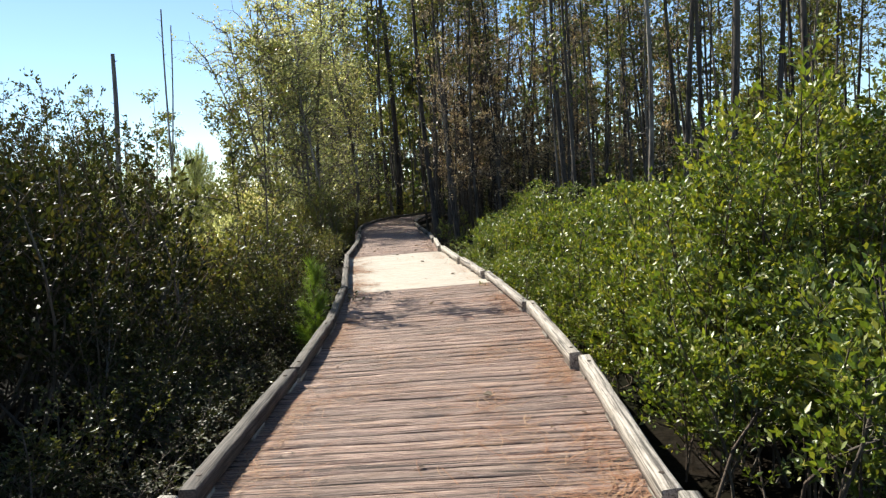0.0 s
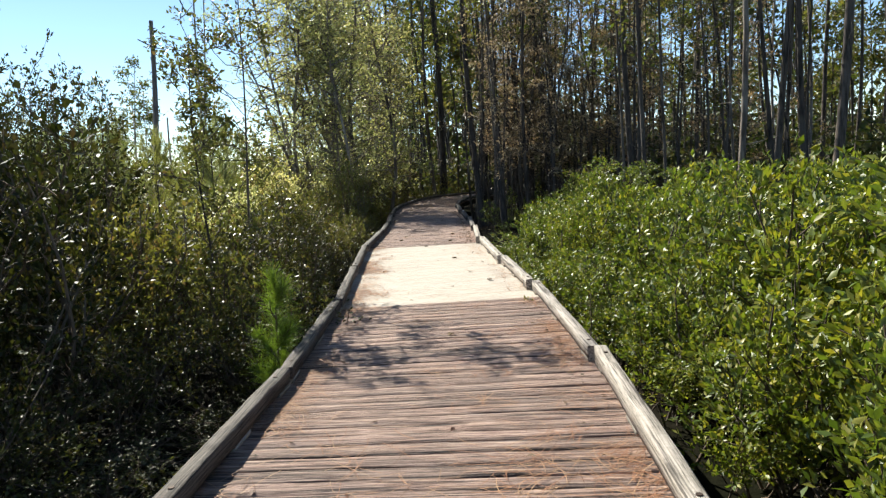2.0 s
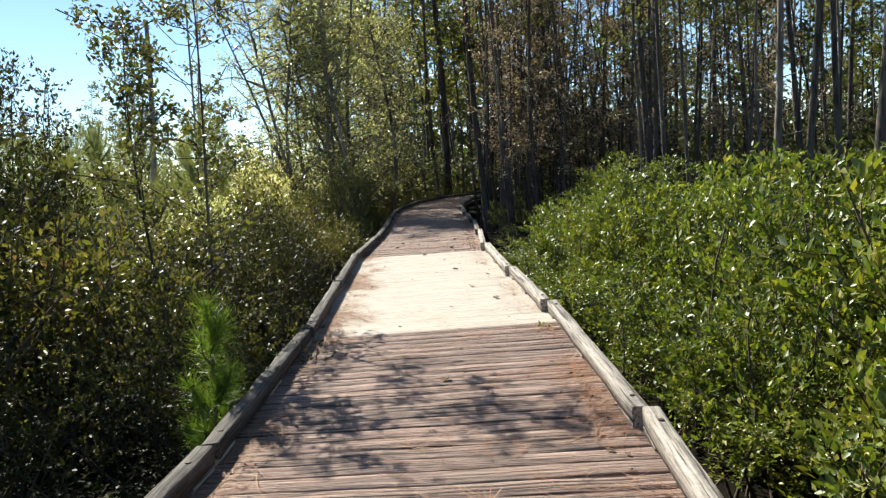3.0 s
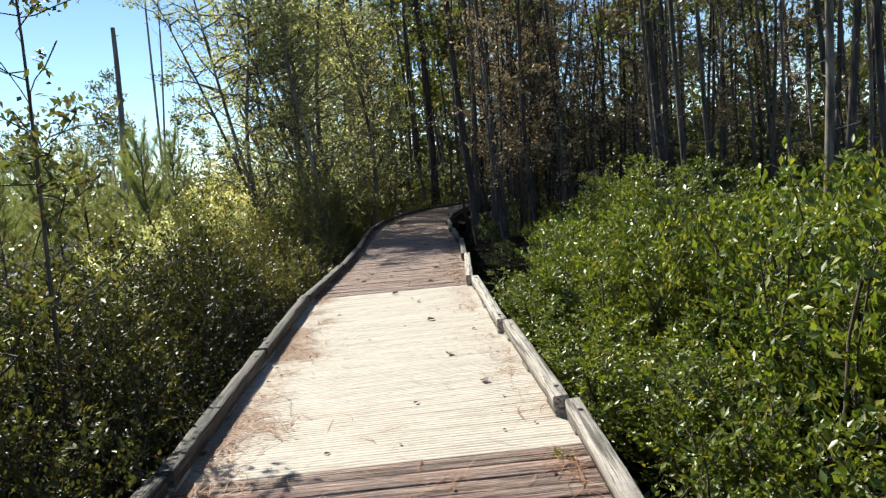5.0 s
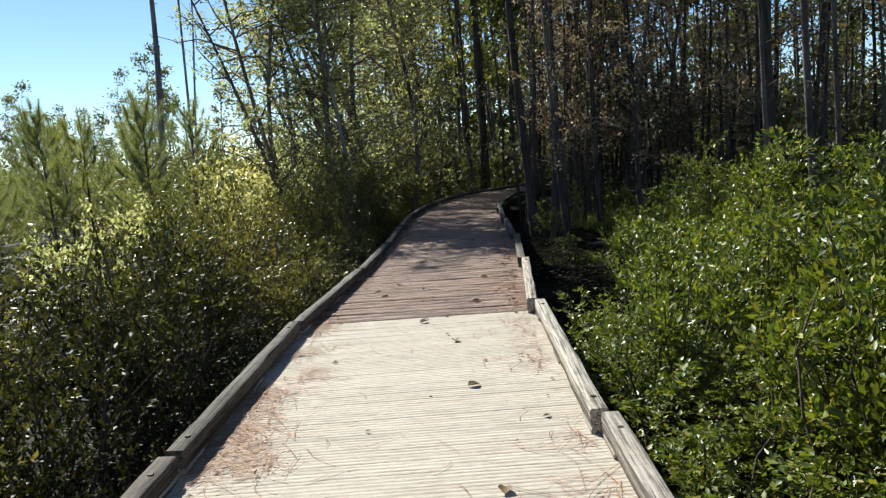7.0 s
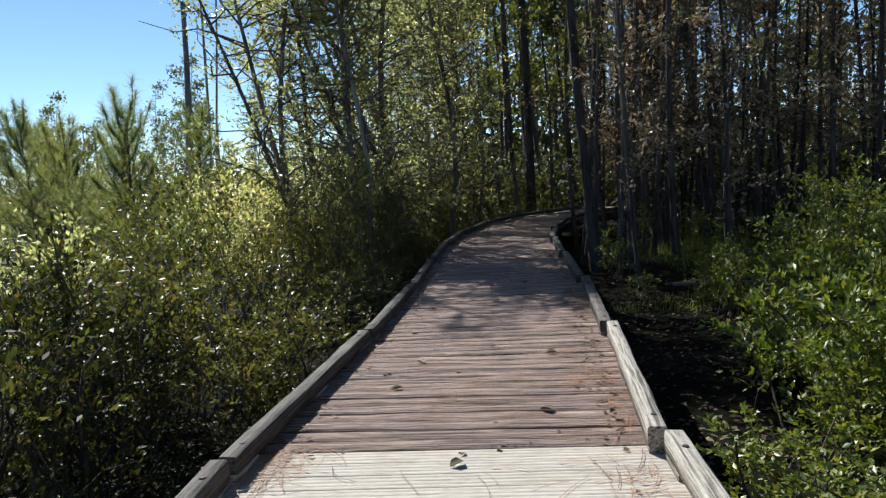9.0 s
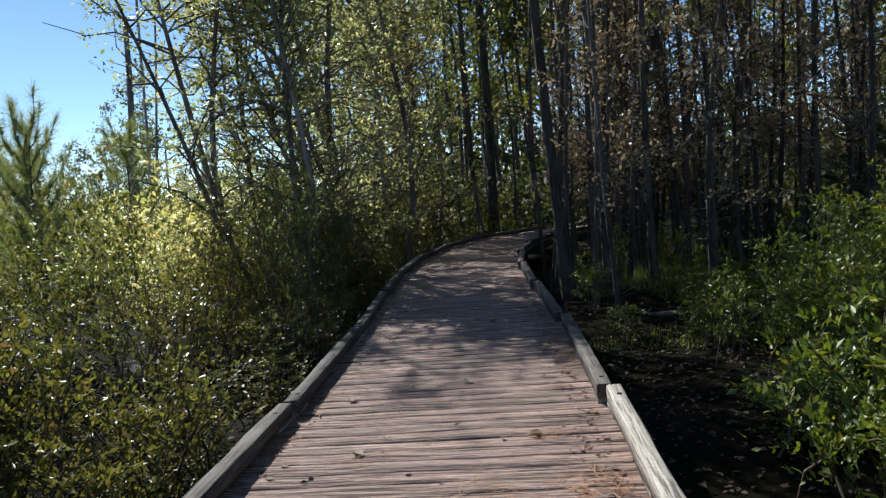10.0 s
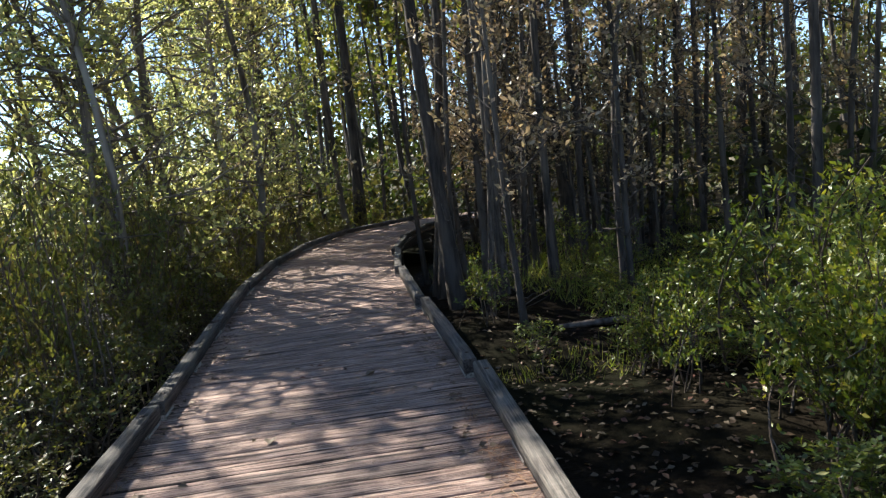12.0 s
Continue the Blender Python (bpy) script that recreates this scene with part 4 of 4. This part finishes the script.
FALLEN = [np_mesh("fallen_leaf", [leaves(np.zeros((1, 3)), np.array([[1.0, 0.2, 0.1]]), np.array([0.085]), 0.7, 0.5, 6.0, True)]) for _ in range(3)]
for y, d in ((13.4, 0.4), (14.45, 0.35), (15.2, 0.1), (18.3, 0.15), (12.0, 0.5), (11.2, 0.7), (16.4, -0.4), (19.5, -0.2), (17.2, 0.6), (8.6, 0.1), (20.6, 0.4), (15.9, 0.55), (4.6, 0.35), (18.0, -0.6), (17.0, -0.35)):
    x, yp = side_place(y, d)
    ob = part("fallen_leaf", FALLEN[rng.integers(3)], LITTER)
    ob.matrix_basis = pose(x, yp, 0.012, 0, 0, rng.uniform(0, 360))
    tagged(ob, "curled dry brown leaf lying on the boards", "leaf", "fallen leaves on the boardwalk")

# fallen log on the shaded floor
log_path = bend([[-0.1, 0, 0.0]], [[2.6, 0.1, 0.05]], 8, 0.02)
me = np_mesh("log", [tubes(log_path, np.linspace(0.045, 0.03, 8)[None], 8)], True)
log = part("fallen_log", me, BARK_PALE)
log.matrix_basis = pose(0.1, 24.2, float(ground_z(1.0, 24.2)) + 0.05, 0, 0, -4)
tagged(log, "thin pale fallen log lying on the swamp floor", "log")

# ---- boardwalk: framing and boards ----
boardwalk = tagged(new("boardwalk"), "weathered wooden boardwalk curving through the swamp", "boardwalk", "", "structure")
for sgn in (-0.9, 0.0, 0.9):
    for y0, y1 in zip(range(-6, 36, 3), range(-3, 39, 3)):
        xa, ya = side_place(y0, sgn)
        xb, yb = side_place(y1, sgn)
        b = part("joist", np_mesh("joist", beam_mesh(math.hypot(xb - xa, yb - ya), 0.05, 0.18, 0.001, 2)), BEAM_WOOD, boardwalk)
        b.matrix_basis = pose(xa, ya, -0.222, 0, 0, math.degrees(math.atan2(xa - xb, yb - ya)))
for y0 in range(-6, 36, 3):
    for sgn in (-0.86, 0.86):
        xa, ya = side_place(y0 + 0.2, sgn)
        b = part("post", np_mesh("post", beam_mesh(0.09, 0.09, 0.85, 0.001, 2)), BEAM_WOOD, boardwalk)
        b.matrix_basis = pose(xa, ya, -1.04)


def board_mesh(width, length, ribs):
    """A board along x: bevelled and worn, or with ribs milled along it; its top at z = 0."""
    th, c = 0.038, 0.005
    if ribs:
        prof = [(-width / 2, -th), (-width / 2, -0.0028)]
        step = width / ribs
        for i in range(ribs):
            a = -width / 2 + i * step
            prof += [(a + step * 0.13, rng.normal() * 0.0003), (a + step * 0.87, rng.normal() * 0.0003), (a + step, -0.0028)]
        prof += [(width / 2, -th)]
        cuts = 2
    else:
        c = 0.008
        prof = [(-width / 2, -th), (-width / 2, -c), (-width / 2 + c, 0), (width / 2 - c, 0), (width / 2, -c), (width / 2, -th)]
        cuts = 9
    prof = np.array(prof)
    k = len(prof)
    v = np.zeros((cuts, k, 3))
    v[:, :, 0] = np.linspace(-length / 2, length / 2, cuts)[:, None]
    v[:, :, 1], v[:, :, 2] = prof[:, 0], prof[:, 1]
    if not ribs:
        v[:, 1:3, 1] += rng.normal(size=(cuts, 1)) * 0.0035
        v[:, 3:5, 1] += rng.normal(size=(cuts, 1)) * 0.0035
        v[:, 1:5, 2] += rng.normal(size=(cuts, 1)) * 0.0025
    i = np.arange(cuts * k).reshape(cuts, k)
    f = np.stack([i[:-1, :-1], i[1:, :-1], i[1:, 1:], i[:-1, 1:]], axis=-1).reshape(-1, 4)
    return np_mesh("board", [(v.reshape(-1, 3), f), (v.reshape(-1, 3), np.array([i[0], i[-1][::-1]]))])


PITCH = 0.143
OLD = [board_mesh(0.1375, 2.0 * (HALF + 0.1), 0) for _ in range(8)]
RIBBED = [board_mesh(0.146, 2.0 * (HALF + 0.1), 4) for _ in range(8)]
TAN_FROM, TAN_TO = s_of(9.98), s_of(15.33)
s = s_of(-5.0)
while s < s_of(35.8):
    x, y, a = deck_at(s)
    tan = TAN_FROM < s < TAN_TO
    pool = RIBBED if tan else OLD
    b = part("plank", pool[rng.integers(len(pool))], NEW_BOARD if tan else OLD_BOARD if s < TAN_FROM else DARK_SHADE_BOARD, boardwalk)
    b.matrix_basis = pose(x + rng.normal() * 0.006, y, rng.normal() * (0.0002 if tan else 0.0014), 0, 0, a + rng.normal() * (0.01 if tan else 0.2) + (180 if rng.random() < 0.5 else 0)) @ Matrix.Scale((half_at(y) + 0.1) / (HALF + 0.1), 4, (1, 0, 0))
    s += PITCH
